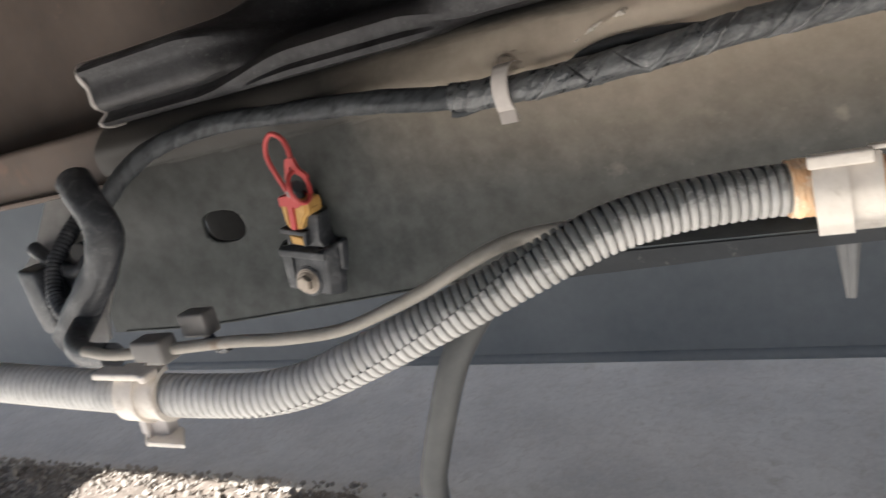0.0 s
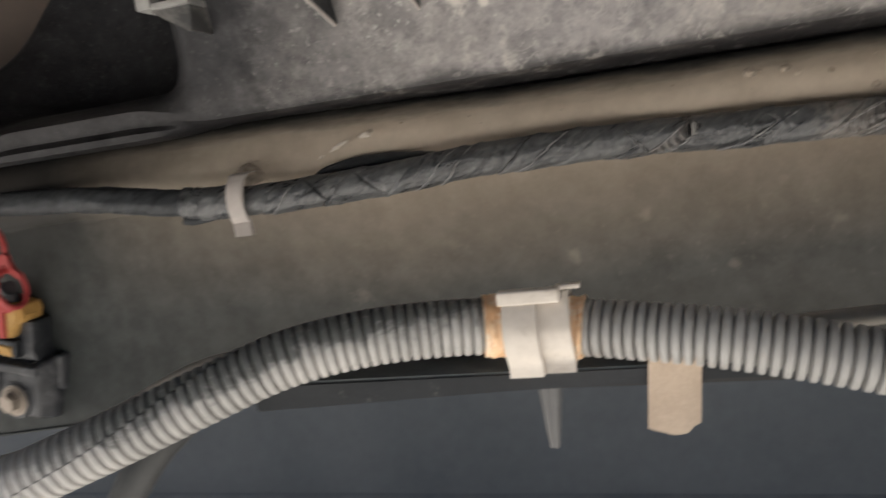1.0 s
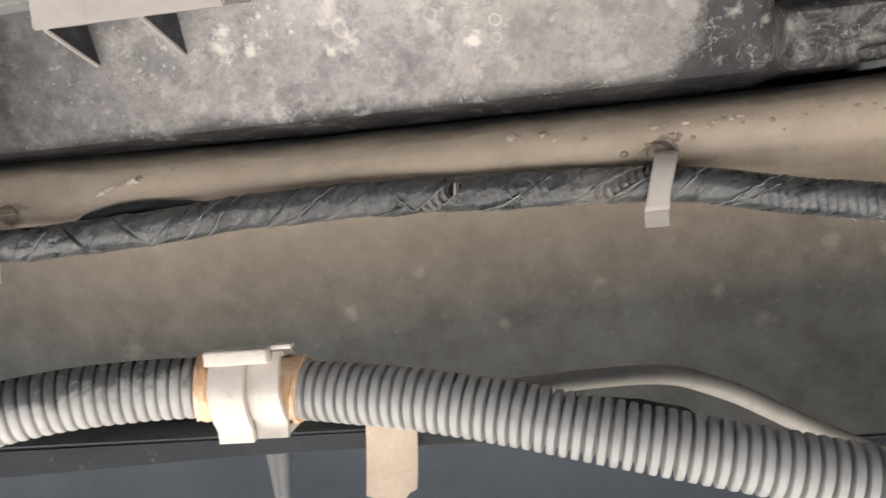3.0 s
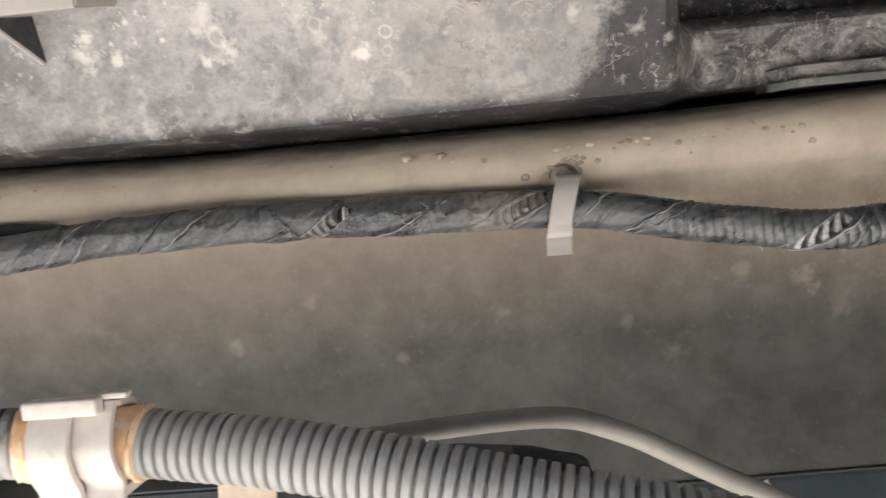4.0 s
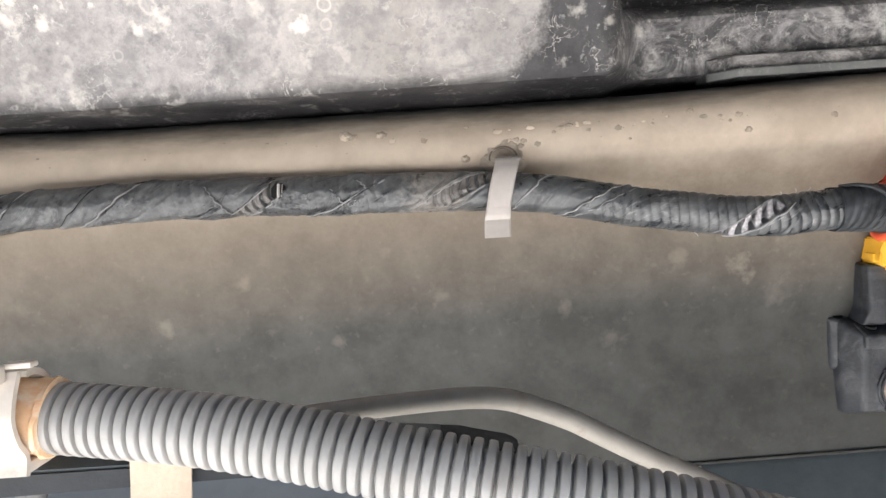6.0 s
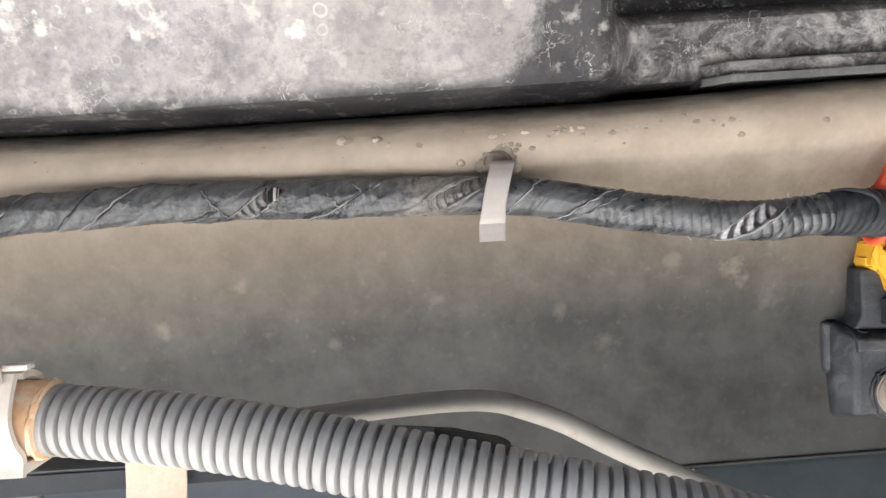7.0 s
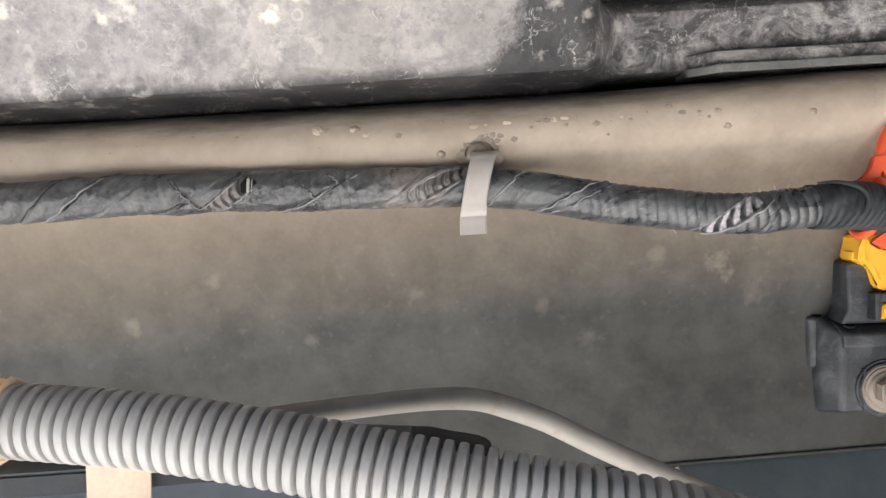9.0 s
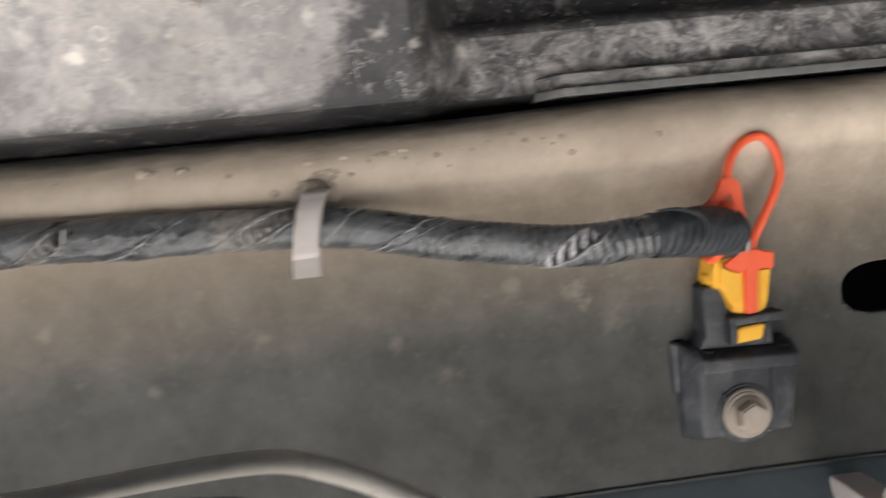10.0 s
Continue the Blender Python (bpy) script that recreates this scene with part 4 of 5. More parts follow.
def tape_band(x0, x1, base, ring=128, step=0.0003, seed=0.0, edges=(), windows=(), ribs=(), lump=1.0, pits=()):
    """A length of the wrapped harness. edges: where one winding of tape ends on the next (x, angle to x, angle, step, bead).
    windows: slanting gaps in the tape that bare the ribbed tube (x, angle to x, angle, half width, slot depth). ribs: (x0, x1, height) of ribs that show
    through. pits: holes (x, angle, half length, half height, depth). The unrolled surface is its UV map; "worn" marks the bared tube."""
    c, _ = spline(HARNESS, 4000)
    c = c[(c[:, 0] >= x0) & (c[:, 0] <= x1)]
    length = np.linalg.norm(np.diff(c, axis=0), axis=1).sum()
    n = max(int(length / step), 12)
    c = c[np.linspace(0, len(c) - 1, n).astype(int)] if n < len(c) else np.stack([np.interp(np.linspace(0, len(c) - 1, n), np.arange(len(c)), c[:, k]) for k in range(3)], 1)
    for _ in range(6):
        c[1:-1] = (c[:-2] + 2 * c[1:-1] + c[2:]) / 4
    tan, side, up = frames(c)
    ang = np.linspace(-math.pi, math.pi, ring, endpoint=False)
    X, A = np.meshgrid(c[:, 0], ang, indexing="ij")
    R, worn = np.full(X.shape, base), np.zeros(X.shape)

    def along(xa, aa, xb, ab):
        d = np.array([xb - xa, (ab - aa) * base])
        size = np.linalg.norm(d)
        d /= size
        px, py = X - xa, (A - aa) * base
        return (px * d[0] + py * d[1]) / size, px * d[1] - py * d[0], size

    def smooth(lo, hi, v):
        t = np.clip((v - lo) / (hi - lo), 0, 1)
        return t * t * (3 - 2 * t)

    for xa, xb, high in ribs:
        R += high * (np.abs(np.sin(math.pi * (X + 0.0008 * np.sin(A * 2)) / 0.0034)) ** 0.6 - 0.7) * smooth(xa, xa + 0.012, X) * (1 - smooth(xb - 0.01, xb, X))
    for xa, aa, xb, ab, high, bead in edges:
        t, d, size = along(xa, aa, xb, ab)
        ends = smooth(-0.06, 0.04, t) * (1 - smooth(0.96, 1.06, t))
        R += ends * (high * np.exp(-np.maximum(d, 0) / 0.007) * smooth(-0.0005, 0.0005, d) + 0.5 * bead * np.exp(-(d / 0.0008) ** 2) - 0.6 * high * np.exp(-((d + 0.0006) / 0.0006) ** 2))
    for xa, aa, xb, ab, half, slot in windows:
        t, d, size = along(xa, aa, xb, ab)
        m = (1 - smooth(half * 0.86, half * 1.06, np.abs(d))) * smooth(0.0, 0.06, t) * (1 - smooth(0.94, 1.0, t))
        rim = np.exp(-((np.abs(d) - half * 1.08) / 0.0006) ** 2) * smooth(0.0, 0.1, t) * (1 - smooth(0.9, 1.0, t))
        u = ((X - 0.05 * A * base + 0.0007 * np.cos(d / half * 1.4)) / 0.0038) % 1.0 if slot > 0.002 else ((t * size * 0.85 + 0.35 * d + 0.0010 * np.cos(d / half * 1.4)) / 0.0033) % 1.0
        groove = 1 - smooth(0.10, 0.24, np.minimum(u, 1 - u)) if slot < 0.002 else 1 - smooth(0.16, 0.26, np.minimum(u, 1 - u))
        R += 0.0003 * rim - m * (0.0004 + slot * groove)
        worn = np.maximum(worn, m * (1 - 0.8 * groove))
    for x, a, hx, hz, deep in pits:
        q = np.maximum(np.abs(X - x) / hx, np.abs(A - a) * base / hz)
        q = np.maximum(q, (np.abs(X - x) / hx + np.abs(A - a) * base / hz) / 1.55)
        R -= deep * (1 - smooth(0.86, 1.06, q))
        worn *= smooth(0.9, 1.2, q)
    verts, s = [], np.linspace(0, length, n)
    for i in range(n):
        for k in range(ring):
            ca, sa = math.cos(ang[k]), math.sin(ang[k])
            r = R[i, k] + lump * (0.0007 * noise.noise((s[i] * 55 + seed, ca * 1.2, sa * 1.2)) + 0.0004 * noise.noise((s[i] * 190 - ang[k] * 1.4, ca * 2.6, sa * 2.6 + seed)) + 0.00016 * noise.noise((s[i] * 620, ca * 6, sa * 6 + seed)))
            verts.append(tuple(c[i] + r * (ca * side[i] + sa * up[i])))
    faces = [(i * ring + k, i * ring + (k + 1) % ring, (i + 1) * ring + (k + 1) % ring, (i + 1) * ring + k) for i in range(n - 1) for k in range(ring)]
    uvs = [(s[i + di], (ang[k] + dk * 2 * math.pi / ring) * base) for i in range(n - 1) for k in range(ring) for di, dk in ((0, 0), (0, 1), (1, 1), (1, 0))]
    faces += [tuple(range(ring - 1, -1, -1)), tuple((n - 1) * ring + k for k in range(ring))]
    uvs += [(0.0, 0.0)] * (2 * ring)
    me = bpy.data.meshes.new("tube")
    me.from_pydata(verts, [], faces)
    me.uv_layers.new(name="unrolled").data.foreach_set("uv", np.array(uvs, float).ravel())
    me.attributes.new("worn", "FLOAT", "POINT").data.foreach_set("value", worn.ravel())
    bm = bmesh.new()
    bm.from_mesh(me)
    bpy.data.meshes.remove(me)
    return bm


harness = thing("wiring_harness", "black tape-wrapped wiring harness clipped along the rail", "wiring harness")
part("thin_sleeve", tape_band(-0.26, 0.1075, 0.0070, 48, 0.0010, 1.0, [(x, -3.1, x + 0.03, 3.1, 0.0004, 0.0) for x in np.arange(-0.22, 0.08, 0.021)]), M_TAPE_CLEAN, harness)
part("tape_collar", tape_band(0.1040, 0.132, 0.0084, 64, 0.0005, 4.0, [(0.106, -1.2, 0.112, 1.4, 0.0007, 0.0), (0.112, -1.5, 0.120, 1.5, 0.0006, 0.0), (0.124, -1.5, 0.130, 1.5, 0.0004, 0.0)], lump=1.4), M_TAPE, harness, "loose black tape end")
LAPS = (  # where a winding of tape ends: x, angle to x, angle, step, raised edge
    (0.146, -1.6, 0.160, 1.5, 0.0005, 0.0), (0.152, -1.6, 0.175, 1.5, 0.0006, 0.0002), (0.172, 1.3, 0.190, -1.4, 0.0007, 0.0), (0.180, -1.5, 0.204, 1.6, 0.0006, 0.0), (0.200, 0.9, 0.216, -1.2, 0.0005, 0.0),
    (0.212, -1.5, 0.240, 1.6, 0.0005, 0.0), (0.2275, -1.6, 0.2560, 1.5, 0.0004, 0.0002), (0.2400, -1.6, 0.2640, 1.5, 0.0006, 0.0004), (0.268, -1.7, 0.2905, 1.5, 0.0007, 0.0), (0.277, -1.7, 0.3095, 1.5, 0.0006, 0.0005),
    (0.294, -1.6, 0.318, 0.5, 0.0003, 0.0), (0.3265, 0.7, 0.3375, -1.0, 0.0006, 0.0002), (0.318, -1.6, 0.334, -0.5, 0.0007, 0.0), (0.372, 0.6, 0.3895, 1.5, 0.0007, 0.0), (0.3665, -1.6, 0.4090, 1.6, 0.0008, 0.0006),
    (0.3765, 0.3, 0.3845, -0.8, 0.0003, 0.0003), (0.3855, 0.9, 0.3930, 0.1, 0.0003, 0.0003), (0.409, -0.9, 0.4290, 1.5, 0.0005, 0.0), (0.421, -1.5, 0.4480, 1.2, 0.0004, 0.0))
part("taped_sleeve", tape_band(0.130, 0.452, 0.0077, seed=9.0, ribs=((0.340, 0.405, 0.00030), (0.300, 0.330, 0.0002)), edges=LAPS,
                               windows=((0.3385, -1.35, 0.3590, 0.75, 0.0030, 0.0013), (0.4150, -0.75, 0.4450, 1.35, 0.0034, 0.0010))), M_TAPE, harness)
RIBBED_LAPS = ((0.4475, -1.2, 0.4640, 1.3, 0.0005, 0.0003), (0.4430, -0.7, 0.4570, 1.3, 0.0005, 0.0), (0.4655, -1.5, 0.4915, 1.4, 0.0007, 0.0004), (0.4695, -1.5, 0.4960, 1.2, 0.0004, 0.0002), (0.5270, -1.5, 0.5500, 0.6, 0.0003, 0.0006), (0.545, -1.3, 0.556, 1.4, 0.0005, 0.0))
part("ribbed_sleeve", tape_band(0.4495, 0.575, 0.0075, 144, seed=2.0, ribs=((0.474, 0.573, 0.00055),), edges=RIBBED_LAPS, windows=((0.5265, -1.25, 0.5450, 0.85, 0.0027, 0.0036),), lump=0.35), M_TAPE, harness, "black ribbed sleeve showing through thin tape")
part("end_wrap", tape_band(0.566, 0.6010, 0.0083, 72, 0.0004, 6.0, [(x, -1.7, x + 0.006, 1.7, 0.0004, 0.0) for x in np.arange(0.564, 0.602, 0.0030)], lump=0.8), M_TAPE_CLEAN, harness, "black cloth tape wrapped in rings")


# black lump added in place of the shade in the shoulder's hollow
part("tape_fold", sweep([(0.174, -0.0185, 0.1275), (0.181, -0.0160, 0.1302), (0.192, -0.0145, 0.1318), (0.206, -0.0140, 0.1322), (0.222, -0.0145, 0.1314), (0.240, -0.0170, 0.1300), (0.254, -0.0195, 0.1285)],
                        lambda s, a, u: 0.0038 * math.sin(math.pi * (0.08 + 0.84 * u)) ** 0.6 + 0.0005 * noise.noise((s * 200, math.cos(a) * 2, math.sin(a) * 2)), 60, 20), M_TAPE_CLEAN, harness, "black lump standing for shade in the shoulder's hollow")


def on_harness(x, a, r):
    """A point on the harness at x, turned by a from the side that faces outwards."""
    c, _ = spline(HARNESS, 600)
    i = int(np.argmin(abs(c[:, 0] - x)))
    tan, side, up = frames(c)
    return tuple(c[i] + r * (math.cos(a) * side[i] + math.sin(a) * up[i]))


# the raised, dusty edges of the windings, and black threads as the shade beside the flat ones
def lap_edge(xa, aa, xb, ab, r, thick):
    n = 14
    return sweep([on_harness(xa + (xb - xa) * k / n, aa + (ab - aa) * k / n, r + 0.0002 * noise.noise((xa * 90, k * 0.7, 0))) for k in range(n + 1)],
                 lambda s, a, u: thick * (0.35 + 0.65 * math.sin(math.pi * (0.04 + 0.92 * u))) * (0.8 + 0.35 * noise.noise((s * 260, xa * 50, 0))), 70, 6)


for xa, aa, xb, ab, high, bead in (*LAPS, *RIBBED_LAPS):
    if bead:
        part("tape_edge", lap_edge(xa, max(aa, -1.5), xb, min(ab, 1.5), 0.00795 + high * 0.5, 0.00022 + bead * 0.45), M_TAPE_EDGE, harness, "pale dusty edge of a winding")
    elif high > 0.00055:
        part("tape_edge", lap_edge(xa, max(aa, -1.5), xb, min(ab, 1.5), 0.0077, 0.00026), M_HOLE_SHADE, harness, "black thread painted as the shade beside a winding")
for xa, aa, xb, ab in ((0.3350, -1.25, 0.3545, 0.80), (0.3445, -1.30, 0.3600, 0.25), (0.4100, -0.70, 0.4375, 1.25), (0.4225, -0.80, 0.4440, 0.70), (0.5225, -1.2, 0.5410, 1.00), (0.5310, -1.25, 0.5490, 0.40)):
    part("tape_edge", lap_edge(xa, aa, xb, ab, 0.0077, 0.00030), M_TAPE_EDGE, harness, "pale rim of the worn gap")
part("tape_tail", sweep([on_harness(x, a, r) for x, a, r in ((0.1045, -1.15, 0.0085), (0.109, -1.30, 0.0090), (0.115, -1.40, 0.0082), (0.122, -1.45, 0.0070))],
                         lambda s, a, u: 0.0030 * (1 - 0.6 * u), 20, 10), M_TAPE_CLEAN, harness, "loose tape tail")
# a hole in the tube, its shade a black plug under bright wires, and the loose lip of the end wrap
pts = [(0.3534, -0.05), (0.3548, -0.18), (0.3582, -0.10), (0.3594, 0.12), (0.3596, 0.48), (0.3580, 0.66), (0.3552, 0.66), (0.3536, 0.38)]
own = bmesh.new()
outer = [own.verts.new(on_harness(x, a, 0.0079)) for x, a in pts]
inner_ring = [own.verts.new(on_harness(x, a, 0.0050)) for x, a in pts]
own.faces.new(outer), own.faces.new(inner_ring[::-1])
for i in range(len(pts)):
    k = (i + 1) % len(pts)
    own.faces.new((outer[i], inner_ring[i], inner_ring[k], outer[k]))
part("hole", own, M_HOLE_SHADE, harness, "black plug painted as the shade of a hole worn through the tube", False)
for x, r in ((0.3563, 0.00062), (0.3581, 0.00018)):
    part("bare_wire", sweep([on_harness(x + 0.0002 * a, a, 0.0078) for a in (-0.08, 0.1, 0.3, 0.5, 0.60)], r, 16, 10), M_WIRE, harness, "white wire seen through the hole")
part("tape_lip", sweep([on_harness(x, a, r) for x, a, r in ((0.568, 1.35, 0.0090), (0.575, 1.10, 0.0096), (0.580, 0.65, 0.0099), (0.5820, 0.15, 0.0097), (0.5808, -0.35, 0.0092), (0.578, -0.8, 0.0088))],
                       lambda s, a, u: 0.0009 * math.sin(math.pi * (0.10 + 0.80 * u)), 40, 8), M_TAPE_CLEAN, harness, "lifted edge of cloth tape")
# frayed threads of tape standing off the wrap
for x, a, l in ((0.5525, 1.45, 0.0016), (0.5575, 1.50, 0.0012), (0.5470, 1.5, 0.0010), (0.5170, -1.45, 0.0012), (0.374, -1.5, 0.0012), (0.333, -1.5, 0.0014), (0.4035, 1.5, 0.0010)):
    p, q = Vector(on_harness(x, a, 0.0076)), Vector(on_harness(x + 0.0006, a, 0.0078 + l))
    part("thread", sweep([tuple(p), tuple((p + q) / 2 + Vector((0.0003, 0, 0))), tuple(q)], 0.00018, 6, 5), M_TAPE_EDGE, harness)


def rail_clip(name, x, y, z, lean, off):
    """A strap clip that holds the harness, on a round stud pressed into the shoulder."""
    ob = thing(name, "grey plastic strap clip round the harness", "clip", "harness clips on the rail")
    prof = [(0.0040, 0.0138), (0.000, 0.0142), (-0.0055, 0.0132), (-0.0088, 0.0095), (-0.0102, 0.004), (-0.0098, -0.003), (-0.0080, -0.0090), (-0.0068, -0.0108), (-0.0070, -0.0140), (-0.0075, -0.0176)]
    c, _ = spline([(0, a, b) for a, b in prof], 44)
    own = bmesh.new()
    rows = []
    for j, p in enumerate(c):
        half = 0.0047 + 0.0004 * smooth_step(-0.004, -0.012, p[2]) + (0.0004 if p[2] > 0.0118 else 0.0)
        dent = 0.0005 * math.exp(-((p[2] + 0.0102) / 0.0007) ** 2) + 0.0004 * math.exp(-((p[2] - 0.0112) / 0.0006) ** 2)
        cx = x + lean * p[2] - 0.0012 * (1 - (p[2] / 0.014) ** 2)
        rows.append([own.verts.new((cx + dx, y + p[1] + dy + dent, z + p[2])) for dx, dy in ((-half, 0.0005), (-half + 0.0006, 0), (half - 0.0006, 0), (half, 0.0005), (half, 0.0020), (-half, 0.0020))])
    for j in range(len(rows) - 1):
        for k in range(6):
            own.faces.new((rows[j][k], rows[j][(k + 1) % 6], rows[j + 1][(k + 1) % 6], rows[j + 1][k]))
    own.faces.new(rows[0]), own.faces.new(rows[-1][::-1])
    part("strap", own, M_CLIP, ob)
    y0 = rail_y(x, 0.1365)
    part("grommet", mound(x + off + 0.001, y0 + 0.0010, 0.1355, 0.0088, 0.0022, x * 40, 0.35), M_STUD, ob, "brown dirty ring")
    part("stud", mound(x + off, y0 - 0.0004, 0.1352, 0.0050, 0.0032, x * 70 + 3), M_STUD, ob, "round dusty stud")
    for k in range(6):
        cx, cz = x + off + random.gauss(0.002, 0.006), 0.1385 + random.gauss(0, 0.0025)
        part("dirt_crumb", mound(cx, rail_y(cx, cz), cz, random.uniform(0.0006, 0.0014), 0.0004, k, 0.4, 2), M_STUD, ob, "crumb of brown dirt")
    part("stud_groove", sweep([(x + off + 0.0056 * math.cos(a), y0 - 0.0008, 0.1352 + 0.0046 * math.sin(a)) for a in np.linspace(0.1, 3.3, 14)], 0.0003, 40, 6), M_PIT, ob)
    return ob


rail_clip("harness_clip", 0.1385, -0.026, 0.1215, 0.06, -0.0030)
rail_clip("harness_clip", 0.4445, -0.0155, 0.1215, 0.22, 0.0015)

# ---- grey corrugated conduit in front of the rail ----
PITCH, CR = 0.0037, 0.0100


def rib(u, depth, lo, hi, crown):
    """The wall's height over one pitch: a rounded rib and a groove between lo and hi of the pitch from its middle."""
    d = min(u % 1.0, 1 - u % 1.0)
    k = (0.5 - d) / 0.5
    return CR - depth * (1 - smooth_step(lo, hi, d)) - crown * (1 - math.sqrt(1 - (0.97 * k) ** 2))


def corrugated(s, a, u):
    return rib(s / PITCH + 0.5 * a / (2 * math.pi), 0.0012, 0.03, 0.16, 0.0012)


def corrugated_plain(s, a, u):
    return rib(s / PITCH, 0.0020, 0.06, 0.21, 0.0011)


def seam_angle(u):
    """Where the split lies round the conduit: low at the sag, then over the front to the top."""
    return math.radians(float(np.interp(u, (0.40, 0.50, 0.58, 0.63, 0.67, 0.71, 0.76, 0.82, 1.0), (-75, -38, -13, -4, 8, 27, 58, 95, 110))))


LEFT_RUN = [(-0.1700, -0.2310, 0.0620), (-0.0800, -0.2199, 0.0491), (-0.0313, -0.2137, 0.0419), (0.0174, -0.2076, 0.0356), (0.0417, -0.2038, 0.0330), (0.0661, -0.1994, 0.0312), (0.0904, -0.1934, 0.0335),
            (0.1148, -0.1860, 0.0403), (0.1391, -0.1771, 0.0480), (0.1635, -0.1669, 0.0556), (0.1878, -0.1556, 0.0636), (0.2122, -0.1437, 0.0708), (0.2365, -0.1319, 0.0732), (0.2609, -0.1225, 0.0726), (0.2820, -0.1160, 0.0708), (0.296, -0.1125, 0.0693)]
RIGHT_RUN = [(0.3000, -0.1100, 0.0679), (0.3242, -0.1131, 0.0658), (0.3526, -0.1174, 0.0629), (0.3811, -0.1213, 0.0581), (0.4095, -0.1253, 0.0523), (0.4379, -0.1291, 0.0466), (0.4664, -0.1326, 0.0407), (0.4900, -0.1350, 0.0350),
             (0.53, -0.137, 0.0230), (0.60, -0.135, -0.003)]
conduit = thing("corrugated_conduit", "grey corrugated split conduit sagging along the rail", "conduit")
for nm, run, fn, seam, mat in (("split_conduit", LEFT_RUN, corrugated, True, M_CONDUIT_DIRTY), ("conduit", RIGHT_RUN, corrugated_plain, False, M_CONDUIT)):
    n = int(spline(run, 10)[1] / PITCH * 20)
    part(nm, sweep(run, fn, n, 40, True, seam_angle, seam), mat, conduit)
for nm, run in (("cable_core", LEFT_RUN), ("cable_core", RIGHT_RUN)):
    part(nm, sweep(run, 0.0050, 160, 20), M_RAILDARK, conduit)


def torn_sleeve(x0, x1, seed, torn):
    """An orange sleeve round the conduit, with a torn outer edge."""
    rnd = random.Random(seed)
    path = [(0.2609, -0.1225, 0.0726), (0.282, -0.116, 0.0708), (0.297, -0.1125, 0.0692), (0.312, -0.112, 0.0670), (0.330, -0.1139, 0.0653)]
    c, _ = spline(path, 300)
    c = c[(c[:, 0] >= x0) & (c[:, 0] <= x1)]
    return sweep([tuple(p) for p in c[::6]], lambda s, a, u: 0.0105 + 0.0005 * noise.noise((s * 300, a * 2, seed)) + (0.0009 * rnd.random() if (u > 0.85) == torn else 0), 24, 40)


part("sleeve", torn_sleeve(0.2770, 0.290, 1, False), M_FOAM, conduit, "orange sleeve under the clamp")
part("sleeve", torn_sleeve(0.300, 0.3120, 2, True), M_FOAM, conduit, "orange sleeve with a torn edge")

# clamp round the conduit
clamp = thing("conduit_clamp", "ivory plastic clamp round the conduit over an orange sleeve", "clamp", "conduit clamps")


def half_shell(cx0, cx1, cy, cz, r, a0, a1, t, bm=None, slope=0.0):
    own = bmesh.new()
    n = 22
    rows = []
    for i in range(n + 1):
        a = math.radians(a0 + (a1 - a0) * i / n)
        for_r = []
        for x, rr in ((cx0, r), (cx1, r), (cx1, r - t), (cx0, r - t)):
            for_r.append(own.verts.new((x, cy - rr * math.cos(a), cz + rr * math.sin(a) + slope * (x - cx0))))
        rows.append(for_r)
    for i in range(n):
        for k in range(4):
            own.faces.new((rows[i][k], rows[i][(k + 1) % 4], rows[i + 1][(k + 1) % 4], rows[i + 1][k]))
    own.faces.new(rows[0]), own.faces.new(rows[-1][::-1])
    bmesh.ops.bevel(own, geom=[e for e in own.edges if len(e.link_faces) == 2 and e.calc_face_angle() > 1.2], offset=0.0005, segments=2, affect="EDGES")
    return join(bm, own)


def band(x0, x1, profile, t):
    """A moulded strap: a y, z profile of thickness t, as wide as x0 to x1."""
    c, _ = spline([(0, y, z) for y, z in profile], 26)
    tan = np.gradient(c, axis=0)
    nrm = np.stack([0 * tan[:, 0], -tan[:, 2], tan[:, 1]], 1)
    nrm /= np.linalg.norm(nrm, axis=1, keepdims=True)
    nrm *= np.sign(nrm[13, 1])
    own = bmesh.new()
    rows = [[own.verts.new((x, *(p + d * q)[1:])) for x, d in ((x0, 0), (x1, 0), (x1, t), (x0, t))] for p, q in zip(c, nrm)]
    for i in range(len(c) - 1):
        for k in range(4):
            own.faces.new((rows[i][k], rows[i][(k + 1) % 4], rows[i + 1][(k + 1) % 4], rows[i + 1][k]))
    own.faces.new(rows[0]), own.faces.new(rows[-1][::-1])
    bmesh.ops.bevel(own, geom=[e for e in own.edges if len(e.link_faces) == 2 and e.calc_face_angle() > 1.2], offset=0.0005, segments=2, affect="EDGES")
    return own


part("wide_band", band(0.2865, 0.2980, [(-0.1258, 0.0830), (-0.1290, 0.0775), (-0.1308, 0.0710), (-0.1295, 0.0640), (-0.1268, 0.0592), (-0.1262, 0.0548)], 0.0022), M_CLAMP, clamp)
part("narrow_band", band(0.2978, 0.3085, [(-0.1232, 0.0828), (-0.1262, 0.0770), (-0.1280, 0.0705), (-0.1262, 0.0640), (-0.1232, 0.0598), (-0.1240, 0.0552)], 0.0018), M_CLAMP, clamp)
part("rear_band", half_shell(0.2868, 0.3080, -0.1165, 0.0700, 0.0122, 80, 255, 0.0018), M_CLAMP, clamp)
part("top_lip", box(0.2852, 0.3062, -0.1285, -0.1240, 0.0803, 0.0852, 0.0010, 3), M_CLAMP, clamp)
part("hinge", box(0.3045, 0.3125, -0.1240, -0.1200, 0.0836, 0.0852, 0.0005), M_CLAMP, clamp)
part("foot", box(0.2870, 0.3080, -0.1235, -0.1080, 0.0550, 0.0580, 0.0008), M_CLAMP, clamp)
